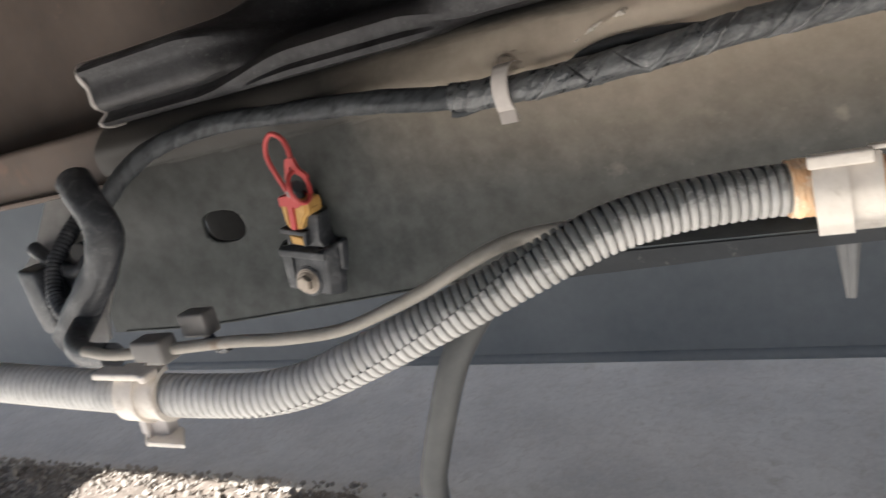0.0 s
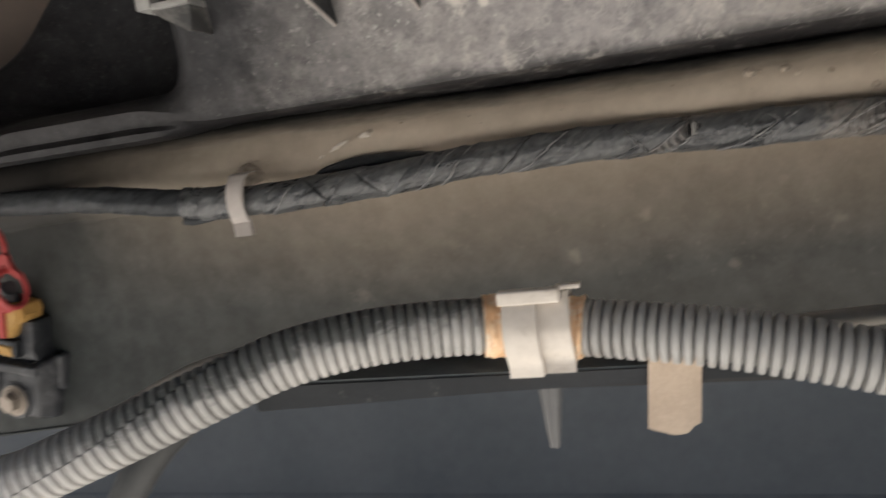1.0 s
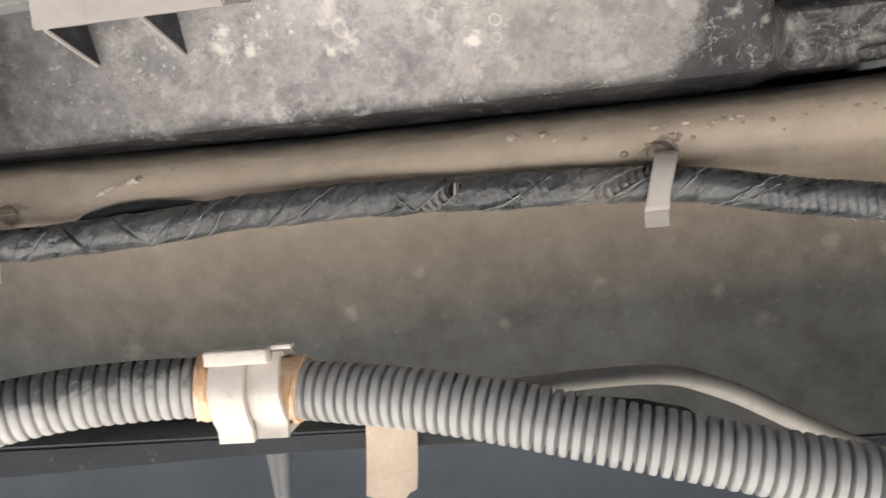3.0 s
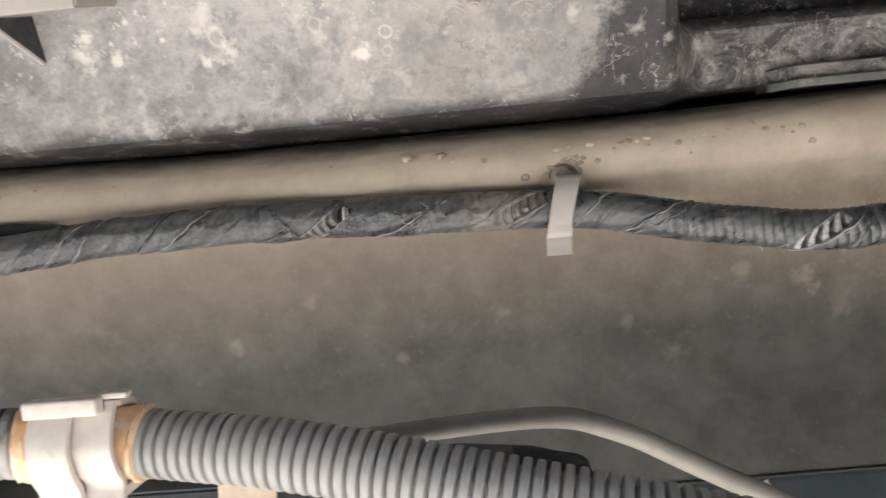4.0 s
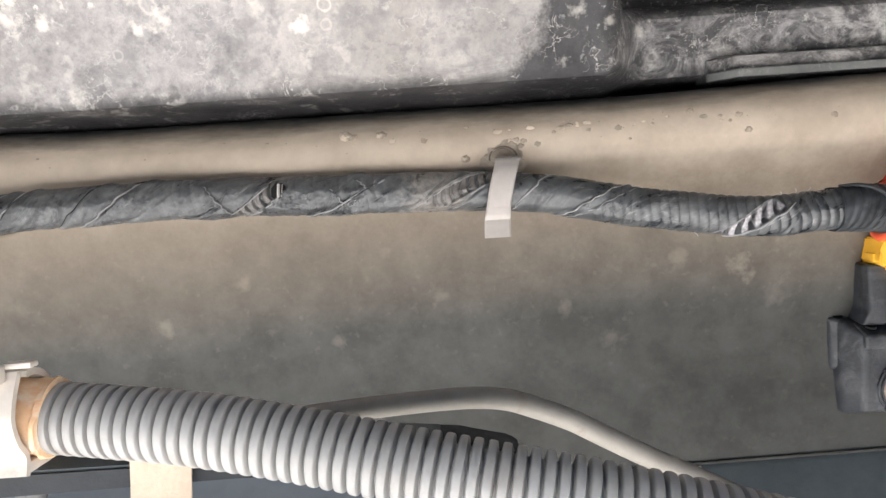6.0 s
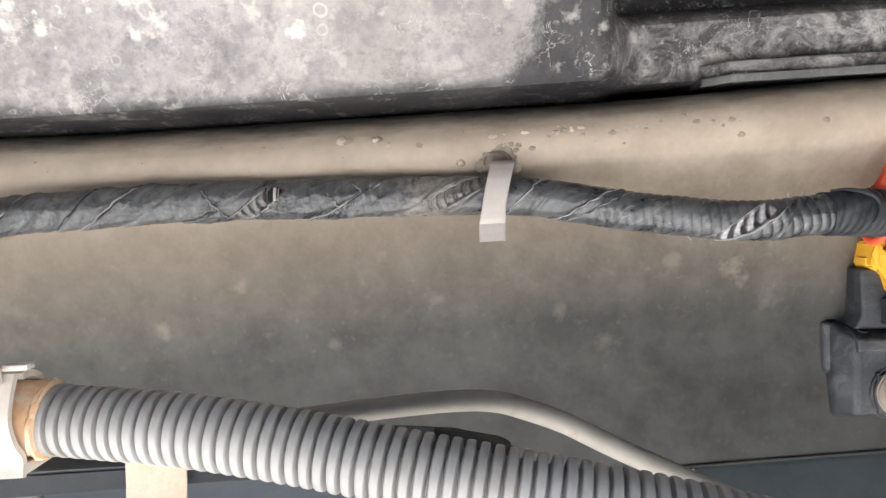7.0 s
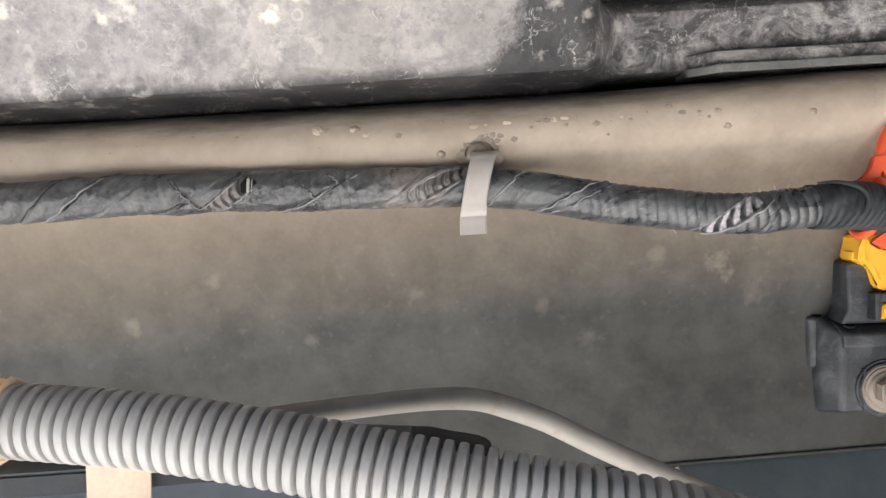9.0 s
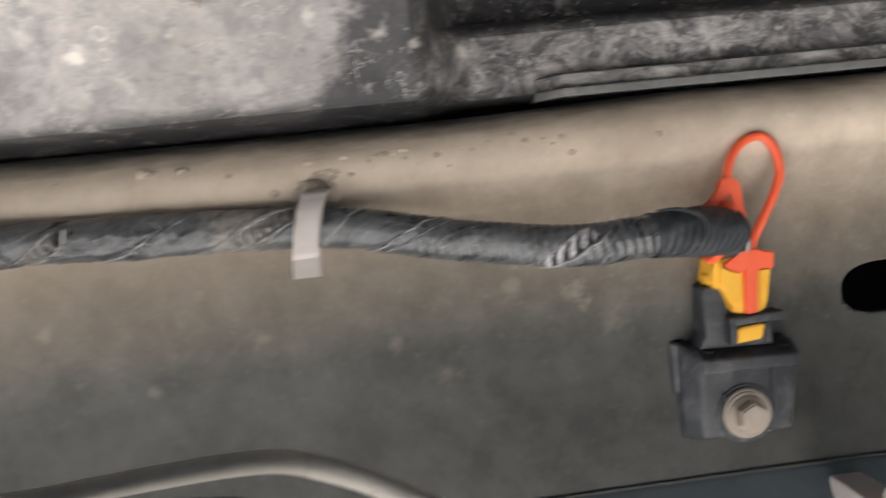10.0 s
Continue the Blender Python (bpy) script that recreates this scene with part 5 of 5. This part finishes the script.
part("anchor_pin", sweep([(0.295, -0.101, 0.058), (0.295, -0.1005, 0.044), (0.2945, -0.0995, 0.032), (0.294, -0.099, 0.0180)],
                         lambda s, a, u: 0.0056 * (1 - 0.66 * u ** 1.3) * (0.55 + 0.45 * abs(math.cos(a))), 24, 24), M_RUBBER, clamp, "smoky plastic anchor pin")

# second clamp, on the left run, with a foot
clamp2 = thing("conduit_clamp", "ivory plastic clamp with a square foot round the conduit", "clamp", "conduit clamps")
axis = Vector((0.99, 0.115, -0.09)).normalized()
TURN = Matrix.Translation((0.0068, -0.2090, 0.0382)) @ Matrix.Diagonal((1.1, 1.1, 1.1, 1)) @ axis.to_track_quat("X", "Z").to_matrix().to_4x4()


def placed(bm):
    bmesh.ops.transform(bm, matrix=TURN, verts=bm.verts)
    return bm


part("wide_band", placed(half_shell(-0.0085, 0.0012, 0, 0, 0.0124, -115, 100, 0.0020)), M_CLAMP, clamp2)
part("narrow_band", placed(half_shell(0.0012, 0.0115, 0, 0, 0.0114, -115, 100, 0.0016)), M_CLAMP, clamp2)
part("edge_bead", placed(half_shell(0.0108, 0.0126, 0, 0, 0.0122, -115, 95, 0.0022)), M_CLAMP, clamp2)
part("edge_bead", placed(half_shell(0.0004, 0.0022, 0, 0, 0.0130, -115, 95, 0.0022)), M_CLAMP, clamp2)
part("top_lip", placed(box(-0.0160, 0.0098, -0.0118, -0.0040, 0.0112, 0.0142, 0.0010, 3)), M_CLAMP, clamp2)
part("lip_knob", placed(box(0.0085, 0.0125, -0.0125, -0.0040, 0.0105, 0.0140, 0.0012, 3)), M_CLAMP, clamp2)
part("stem", placed(box(-0.0085, 0.0065, -0.0030, 0.0035, -0.0195, -0.0085, 0.0010)), M_CLIP, clamp2)
part("stem_rib", placed(box(-0.0030, -0.0016, -0.0060, -0.0029, -0.0195, -0.0095, 0.0004)), M_CLIP, clamp2)
part("foot", placed(loft([[(-0.0130, 0.0040, z), (0.0080, 0.0040, z), (0.0185, -0.0085, z), (-0.0020, -0.0085, z)] for z in (-0.0216, -0.0194)], 0.0005)), M_CLAMP, clamp2)

# cloth tape flag hanging below the conduit
flag = thing("tape_flag", "beige cloth tape flag hanging from the conduit", "tape")
own = bmesh.new()
fr, bk = [], []
for j in range(9):
    v = j / 8
    for lst, dy in ((fr, 0.0), (bk, 0.0007)):
        lst.append([own.verts.new((0.3317 + 0.0172 * i / 8 - 0.0025 * v, -0.1160 + dy + 0.0012 * math.sin(v * 3) + 0.0010 * math.cos(i * 0.6),
                                   0.0580 - 0.0268 * v + (0.0007 * noise.noise((i * 1.7, 3, 1)) - 0.0018 * math.sin(i / 8 * 3.0) + (0.0020 if i > 6 else 0)) * (v > 0.95))) for i in range(9)])
for lst in (fr, bk):
    for j in range(8):
        for i in range(8):
            own.faces.new((lst[j][i], lst[j][i + 1], lst[j + 1][i + 1], lst[j + 1][i]))
rim = lambda g: g[0] + [r[-1] for r in g[1:]] + g[-1][-2::-1] + [r[0] for r in g[-2:0:-1]]  # noqa: E731
ra, rb = rim(fr), rim(bk)
for i in range(len(ra)):
    own.faces.new((ra[i], rb[i], rb[(i + 1) % len(ra)], ra[(i + 1) % len(ra)]))
part("flag", own, M_FLAG, flag)

# ---- metal pipe behind the conduit ----
PIPE = [(-0.1355, -0.1431, 0.0285), (-0.1022, -0.1425, 0.0249), (-0.0191, -0.1347, 0.0266), (0.0192, -0.128, 0.0240), (0.050, -0.116, 0.0225), (0.082, -0.107, 0.0305), (0.104, -0.105, 0.0385), (0.130, -0.105, 0.0500), (0.149, -0.103, 0.0568), (0.168, -0.100, 0.0597), (0.20, -0.095, 0.0592),
        (0.26, -0.087, 0.0560), (0.32, -0.082, 0.0530), (0.360, -0.080, 0.0532), (0.395, -0.076, 0.0545), (0.421, -0.074, 0.0551), (0.436, -0.074, 0.0541), (0.447, -0.074, 0.0505), (0.458, -0.074, 0.0458), (0.466, -0.074, 0.0413), (0.480, -0.074, 0.0334), (0.506, -0.075, 0.0200), (0.56, -0.075, -0.008)]
pipe = thing("metal_pipe", "bent brown metal pipe running behind the conduit", "pipe")
part("pipe", sweep(PIPE, 0.0036, 260, 22), M_PIPE, pipe)


# ---- crash sensors bolted to the rail ----
def crash_sensor(name, label):
    """Bolted sensor with a plug on top, built round its bolt at (0, 0, 0): x right, -y out of the rail, z up. The rail's face is at y = 0.018."""
    ob = thing(name, label, "sensor", "bolted sensors on the rail")
    housing = part("housing", loft([[(-0.0235, 0.0185, -0.0120), (0.0240, 0.0185, -0.0105), (0.0248, 0.0185, 0.0285), (-0.0235, 0.0185, 0.0300)],
                                    [(-0.0225, 0.0100, -0.0118), (0.0240, 0.0100, -0.0100), (0.0250, 0.0100, 0.0270), (-0.0220, 0.0100, 0.0285)],
                                    [(-0.0175, 0.0005, -0.0095), (0.0190, 0.0005, -0.0085), (0.0235, 0.0005, 0.0225), (-0.0165, 0.0005, 0.0235)]], 0.0022), M_BLACK, ob, "black plastic housing")
    part("brow", loft([[(-0.0170, 0.0080, 0.0150), (0.0245, 0.0080, 0.0140), (0.0250, 0.0080, 0.0272), (-0.0175, 0.0080, 0.0282)],
                       [(-0.0165, -0.0008, 0.0180), (0.0236, -0.0008, 0.0170), (0.0238, -0.0008, 0.0225), (-0.0165, -0.0008, 0.0234)]], 0.0012), M_BLACK, housing)
    part("side_ear", loft([[(-0.0260, 0.0182, 0.0040), (-0.0215, 0.0182, 0.0040), (-0.0215, 0.0182, 0.0300), (-0.0262, 0.0182, 0.0300)],
                           [(-0.0242, 0.0125, 0.0080), (-0.0205, 0.0100, 0.0080), (-0.0205, 0.0100, 0.0288), (-0.0244, 0.0125, 0.0288)]], 0.0016), M_BLACK, housing)
    part("boss", disc((0.0, 0.0050, 0.0), (0, -1, 0), 0.0128, 0.0118, 0.0062, 32, 0.0010), M_BLACK, housing)
    for x, z in ((-0.0085, -0.0040), (0.0120, 0.0050)):
        part("web_rib", box(x - 0.0007, x + 0.0007, -0.0012, 0.004, z - 0.0045, z + 0.0130, 0.0004), M_BLACK, housing)
    socket = part("socket", loft([[(-0.0160, 0.0025, 0.0270), (0.0150, 0.0025, 0.0262), (0.0150, 0.0182, 0.0270), (-0.0165, 0.0182, 0.0285)],
                                  [(-0.0135, 0.0012, 0.0330), (0.0122, 0.0012, 0.0330), (0.0122, 0.0175, 0.0330), (-0.0138, 0.0175, 0.0335)],
                                  [(-0.0138, 0.0012, 0.0525), (0.0060, 0.0012, 0.0525), (0.0060, 0.0170, 0.0525), (-0.0138, 0.0170, 0.0530)]], 0.0014), M_BLACK, ob)
    part("latch_bar", loft([[(-0.0035, -0.0048, 0.0368), (0.0165, -0.0048, 0.0375), (0.0165, 0.0050, 0.0375), (-0.0035, 0.0050, 0.0368)],
                            [(-0.0030, -0.0048, 0.0402), (0.0160, -0.0048, 0.0412), (0.0160, 0.0050, 0.0412), (-0.0030, 0.0050, 0.0402)]], 0.0008), M_BLACK, socket)
    part("latch_frame", box(-0.0055, -0.0028, -0.0040, 0.004, 0.0290, 0.0400, 0.0006), M_BLACK, socket)
    part("latch_frame", box(0.0085, 0.0112, -0.0040, 0.004, 0.0290, 0.0380, 0.0006), M_BLACK, socket)
    # black discs paint the shade of the screw holes
    for x, y, z in ((-0.0125, 0.0030, 0.0262), (0.0190, 0.0035, 0.0256), (-0.0205, 0.0140, 0.0290)):
        part("screw_hole", disc((x, y, z), (0, -0.35, 1), 0.0022, 0.0020, 0.0008, 16), M_HOLE_SHADE, housing)
    part("washer", disc((0, 0.0005, 0), (0, -1, 0), 0.0103, 0.0098, 0.0024, 40, 0.0007), M_BOLT, ob, "dull zinc flange")
    part("flange_step", disc((0, -0.0018, 0), (0, -1, 0), 0.0082, 0.0072, 0.0014, 36, 0.0004), M_BOLT, ob)
    part("bolt_head", disc((0, -0.0030, 0), (0, -1, 0), 0.0066, 0.0060, 0.0048, 6, 0.0007), M_BOLT, ob, "dusty hex bolt head")
    part("bracket_tip", loft([[(0.0040, 0.0060, -0.0128), (0.0175, 0.0060, -0.0096), (0.0175, 0.0160, -0.0096), (0.0040, 0.0160, -0.0128)],
                              [(0.0040, 0.0060, -0.0114), (0.0178, 0.0060, -0.0084), (0.0178, 0.0160, -0.0084), (0.0040, 0.0160, -0.0114)]], 0.0003), M_STEEL, ob)
    # plug
    plug = part("plug", prism([(-0.0100, 0.0636), (-0.0104, 0.0588), (-0.0112, 0.0560), (-0.0112, 0.0535), (-0.0095, 0.0520), (-0.0062, 0.0505), (-0.0040, 0.0425), (-0.0020, 0.0412), (0.0085, 0.0410), (0.0106, 0.0440), (0.0132, 0.0590), (0.0105, 0.0640), (-0.0030, 0.0640)], 0.016, 0.0008,
                              Matrix.Translation((0, -0.0030, 0))), M_YELLOW, ob, "yellow plug")
    part("plug_ridge", box(-0.0118, -0.0098, 0.0010, 0.008, 0.0536, 0.0572, 0.0006), M_YELLOW, plug)
    part("plug_step", prism([(-0.0085, 0.0625), (-0.0085, 0.0535), (-0.0050, 0.0515), (-0.0030, 0.0450), (-0.0005, 0.0450), (-0.0005, 0.0600), (-0.0030, 0.0625)], 0.003, 0.0005, Matrix.Translation((0, -0.0042, 0))), M_YELLOW, plug)
    part("plug_step", prism([(0.0074, 0.0600), (0.0070, 0.0440), (0.0092, 0.0440), (0.0122, 0.0580), (0.0118, 0.0600)], 0.003, 0.0005, Matrix.Translation((0, -0.0042, 0))), M_YELLOW, plug)
    part("plug_tab", prism([(-0.0042, 0.0296), (0.0068, 0.0306), (0.0082, 0.0366), (-0.0020, 0.0358)], 0.004, 0.0005, Matrix.Translation((0, -0.0044, 0))), M_YELLOW, plug)
    lock = part("lock_clip", prism([(-0.0085, 0.0612), (-0.0030, 0.0575), (0.0132, 0.0578), (0.0138, 0.0648), (0.0062, 0.0655), (0.0048, 0.0672), (0.0020, 0.0655), (-0.0040, 0.0632)], 0.015, 0.0008,
                                   Matrix.Translation((0, -0.0050, 0))), M_ORANGE, ob, "orange locking clip")
    part("lock_tongue", prism([(0.0014, 0.0600), (0.0008, 0.0412), (0.0052, 0.0412), (0.0066, 0.0600)], 0.003, 0.0004, Matrix.Translation((0, -0.0052, 0))), M_ORANGE, lock)
    # tether loop that goes up and round to a forked ring on the cable
    loop = [(0.0045, -0.001, 0.0645), (0.0068, -0.002, 0.0700), (0.0110, -0.003, 0.0780), (0.0162, -0.004, 0.0885), (0.0184, -0.004, 0.0960), (0.0172, -0.004, 0.1040), (0.0130, -0.004, 0.1095), (0.0078, -0.004, 0.1098), (0.0022, -0.004, 0.1065), (-0.0020, -0.005, 0.1005), (-0.0040, -0.006, 0.0935)]
    part("tether", sweep(loop, lambda s, a, u: 0.0018 + 0.0010 * (1 - smooth_step(0.0, 0.10, u)), 70, 12), M_ORANGE, lock)
    part("tether_fork", prism([(-0.0075, 0.0950), (-0.0082, 0.0905), (-0.0105, 0.0872), (-0.0165, 0.0848), (-0.0180, 0.0815), (-0.0140, 0.0815), (-0.0085, 0.0840), (-0.0060, 0.0858), (-0.0048, 0.0898), (-0.0034, 0.0898), (-0.0030, 0.0850), (-0.0005, 0.0795), (0.0022, 0.0792), (0.0008, 0.0850), (0.0000, 0.0905), (0.0002, 0.0935), (-0.0030, 0.0955)], 0.0030, 0.0005,
                              Matrix.Translation((0, -0.0085, 0))), M_ORANGE, lock)
    ring_pts = [(-0.0100 + 0.004 * math.sin(a), -0.0085 + 0.0102 * math.cos(a), 0.0750 + 0.0104 * math.sin(a)) for a in np.linspace(0, 2 * math.pi, 24)]
    part("tether_ring", sweep(ring_pts, 0.0017, 60, 10), M_ORANGE, lock)
    part("cable_stub", sweep([(-0.006, -0.006, 0.0745), (-0.001, -0.004, 0.0725), (0.0, 0.0, 0.068), (0.0, 0.003, 0.061)], 0.0044, 20, 14), M_TAPE_CLEAN, ob)
    part("bare_wire", sweep([(-0.0010, -0.0062, 0.0655), (-0.0012, -0.0070, 0.0690), (0.0010, -0.0072, 0.0708), (0.0030, -0.0065, 0.0695), (0.0030, -0.0040, 0.0650)], 0.0008, 20, 8), M_STEEL, ob)
    return ob


right_sensor = crash_sensor("crash_sensor", "black bolted crash sensor with yellow plug and orange tether")
right_sensor.matrix_basis = pose(0.6076, -0.008, 0.0293, 0, 0, 0)
left_sensor = copy_thing(right_sensor, pose(-0.055, -0.012, 0.0155, 0, 12, 0) @ Matrix.Diagonal((-1, 1, 1, 1)))
# far sensor's plastics take redder, darker copies that paint in its shade
for ob in left_sensor.children_recursive:
    for old, dull in ((M_ORANGE, M_RED), (M_YELLOW, M_YELLOW_SHADED)):
        if ob.type == "MESH" and ob.data.materials[0] == old:
            ob.material_slots[0].link = "OBJECT"
            ob.material_slots[0].material = dull
tagged(left_sensor, "black bolted crash sensor with red tether, far along the rail")

# ---- cluttered left end ----
bracket = thing("mounting_bracket", "pale grey steel bracket at the rail's end, partly behind a hose", "bracket")
BRACKET = [(-0.282, -0.0341, 0.1137), (-0.2419, -0.0227, 0.1125), (-0.2084, -0.0331, 0.0743), (-0.215, -0.0661, 0.021), (-0.2104, -0.0746, 0.0046), (-0.238, -0.0904, -0.0124), (-0.306, -0.065, 0.0615), (-0.2929, -0.0513, 0.0801)]
own = bmesh.new()
front = [own.verts.new(p) for p in BRACKET]
rear = [own.verts.new((p[0] - 0.002, p[1] + 0.004, p[2])) for p in BRACKET]
mid_f = own.verts.new(sum((Vector(p) for p in BRACKET), Vector()) / len(BRACKET))
mid_r = own.verts.new(mid_f.co + Vector((-0.002, 0.004, 0)))
for i in range(len(BRACKET)):
    k = (i + 1) % len(BRACKET)
    own.faces.new((front[i], front[k], mid_f)), own.faces.new((rear[k], rear[i], mid_r)), own.faces.new((front[i], rear[i], rear[k], front[k]))
part("plate", own, M_STEEL, bracket)
hose = thing("rubber_hose", "black rubber hose and wires looping over the bracket", "hose")
part("hose", sweep([(-0.2434, -0.0218, 0.1183), (-0.2201, -0.0355, 0.0885), (-0.2057, -0.0533, 0.0627), (-0.2078, -0.0742, 0.0387), (-0.2077, -0.0901, 0.0264), (-0.1957, -0.1092, 0.0202), (-0.1635, -0.1265, 0.0189), (-0.1202, -0.1363, 0.0213)], 0.0084, 80, 20), M_BLACK, hose)
part("wire_loom", sweep([(-0.2453, -0.0291, 0.099), (-0.2489, -0.0473, 0.0863), (-0.2511, -0.0667, 0.0674), (-0.2433, -0.0815, 0.0443), (-0.2251, -0.0884, 0.0264)], lambda s, a, u: 0.0062 + 0.0006 * abs(math.sin(s * 900)), 160, 18), M_BLACK, hose, "ribbed black wire loom")
part("branch", sweep([(-0.2839, -0.0576, 0.0816), (-0.2616, -0.0606, 0.0683), (-0.2308, -0.0632, 0.0594), (-0.2196, -0.0522, 0.073)], 0.0060, 50, 16), M_BLACK, hose)
part("thick_loom", sweep([(-0.185, -0.070, 0.128), (-0.165, -0.080, 0.110), (-0.160, -0.082, 0.086), (-0.180, -0.083, 0.060), (-0.212, -0.084, 0.036), (-0.240, -0.086, 0.012)],
                          lambda s, a, u: 0.0125 + 0.0020 * noise.noise((s * 40, math.cos(a), math.sin(a))), 70, 24), M_BLACK, hose, "thick black taped loom")
part("plug_body", loft([[(-0.286, -0.078, 0.070), (-0.258, -0.082, 0.068), (-0.255, -0.060, 0.068), (-0.284, -0.058, 0.070)], [(-0.276, -0.084, 0.040), (-0.246, -0.088, 0.036), (-0.244, -0.064, 0.036), (-0.274, -0.062, 0.040)],
                        [(-0.268, -0.086, 0.018), (-0.250, -0.088, 0.016), (-0.249, -0.070, 0.016), (-0.266, -0.070, 0.018)]], 0.0035), M_BLACK, hose, "black plug body")
part("coupler", disc((-0.2298, -0.0466, 0.0719), (0.3, -1, 0.1), 0.0085, 0.0075, 0.016, 20, 0.001), M_RAILDARK, hose)
cross = thing("cross_member", "brown rusty cross member behind the rail's end", "cross member")
part("beam", box(-0.615, -0.232, 0.012, 0.080, 0.108, 0.160, 0.006, 3), M_RUST, cross)
part("flange", box(-0.612, -0.236, 0.004, 0.0118, 0.110, 0.114, 0.001), M_RUST, cross)
inner = thing("inner_panel", "brown dusty inner body panel", "panel")
part("panel", box(-0.66, -0.62, -0.30, 0.083, 0.17, SILL_Z - 0.004, 0.01), M_RUST, inner)
for k in range(3):
    part("swage", box(-0.6195, -0.610, -0.22 + 0.10 * k, -0.17 + 0.10 * k, 0.18, 0.36, 0.004), M_RUST, inner)
keeper = thing("pipe_bracket", "small pressed bracket holding the metal pipe", "bracket")
KX, KY, KZ = (-0.0712, -0.1416, 0.0267)
part("strap", box(KX - 0.013, KX + 0.013, KY - 0.0075, KY + 0.0075, KZ - 0.0075, KZ + 0.0085, 0.003, 3), M_KEEPER, keeper)
part("tab", box(KX + 0.015, KX + 0.036, KY + 0.010, KY + 0.022, KZ + 0.002, KZ + 0.017, 0.002, 3), M_KEEPER, keeper)
part("leg", sweep([(KX + 0.030, KY + 0.014, KZ + 0.004), (KX + 0.040, KY + 0.012, KZ - 0.006), (KX + 0.050, KY + 0.010, KZ - 0.004)], 0.003, 16, 8), M_BLACK, keeper)

# a grey drop hose, and the tray along the vehicle's middle
drop = thing("drop_hose", "grey rubber hose hanging behind the conduit to the ground", "hose")
part("hose", sweep([(0.158, -0.110, 0.050), (0.152, -0.120, 0.043), (0.141, -0.131, 0.032), (0.127, -0.137, 0.012), (0.114, -0.138, -0.014), (0.104, -0.138, -0.036), (0.095, -0.138, -0.062), (0.092, -0.137, -0.12), (0.090, -0.138, -0.25), (0.090, -0.140, GROUND + 0.002)], 0.0072, 70, 20), M_HOSE, drop)
part("end_cuff", sweep([(0.090, -0.1385, GROUND + 0.040), (0.090, -0.140, GROUND + 0.001)], 0.0090, 8, 20), M_BLACK, drop)
tray = thing("underbody_tray", "dark underbody tray low on the vehicle's middle", "tray")
part("tray", box(-2.2, 2.4, 0.40, 0.416, -0.262, 0.10, 0.005), M_TRAY, tray)
part("rolled_edge", sweep([(-2.2, 0.408, -0.268), (0.0, 0.408, -0.268), (2.4, 0.408, -0.268)], 0.010, 12, 16), M_TRAY, tray)

end_clip = thing("pipe_clip", "ivory plastic clip standing off the lower plate", "clip")
part("head", box(0.632, 0.668, -0.070, -0.054, -0.005, 0.0145, 0.0025, 3), M_CLAMP, end_clip)
part("stem", box(0.642, 0.656, -0.0535, -0.004, -0.012, -0.002, 0.0015), M_CLIP, end_clip)
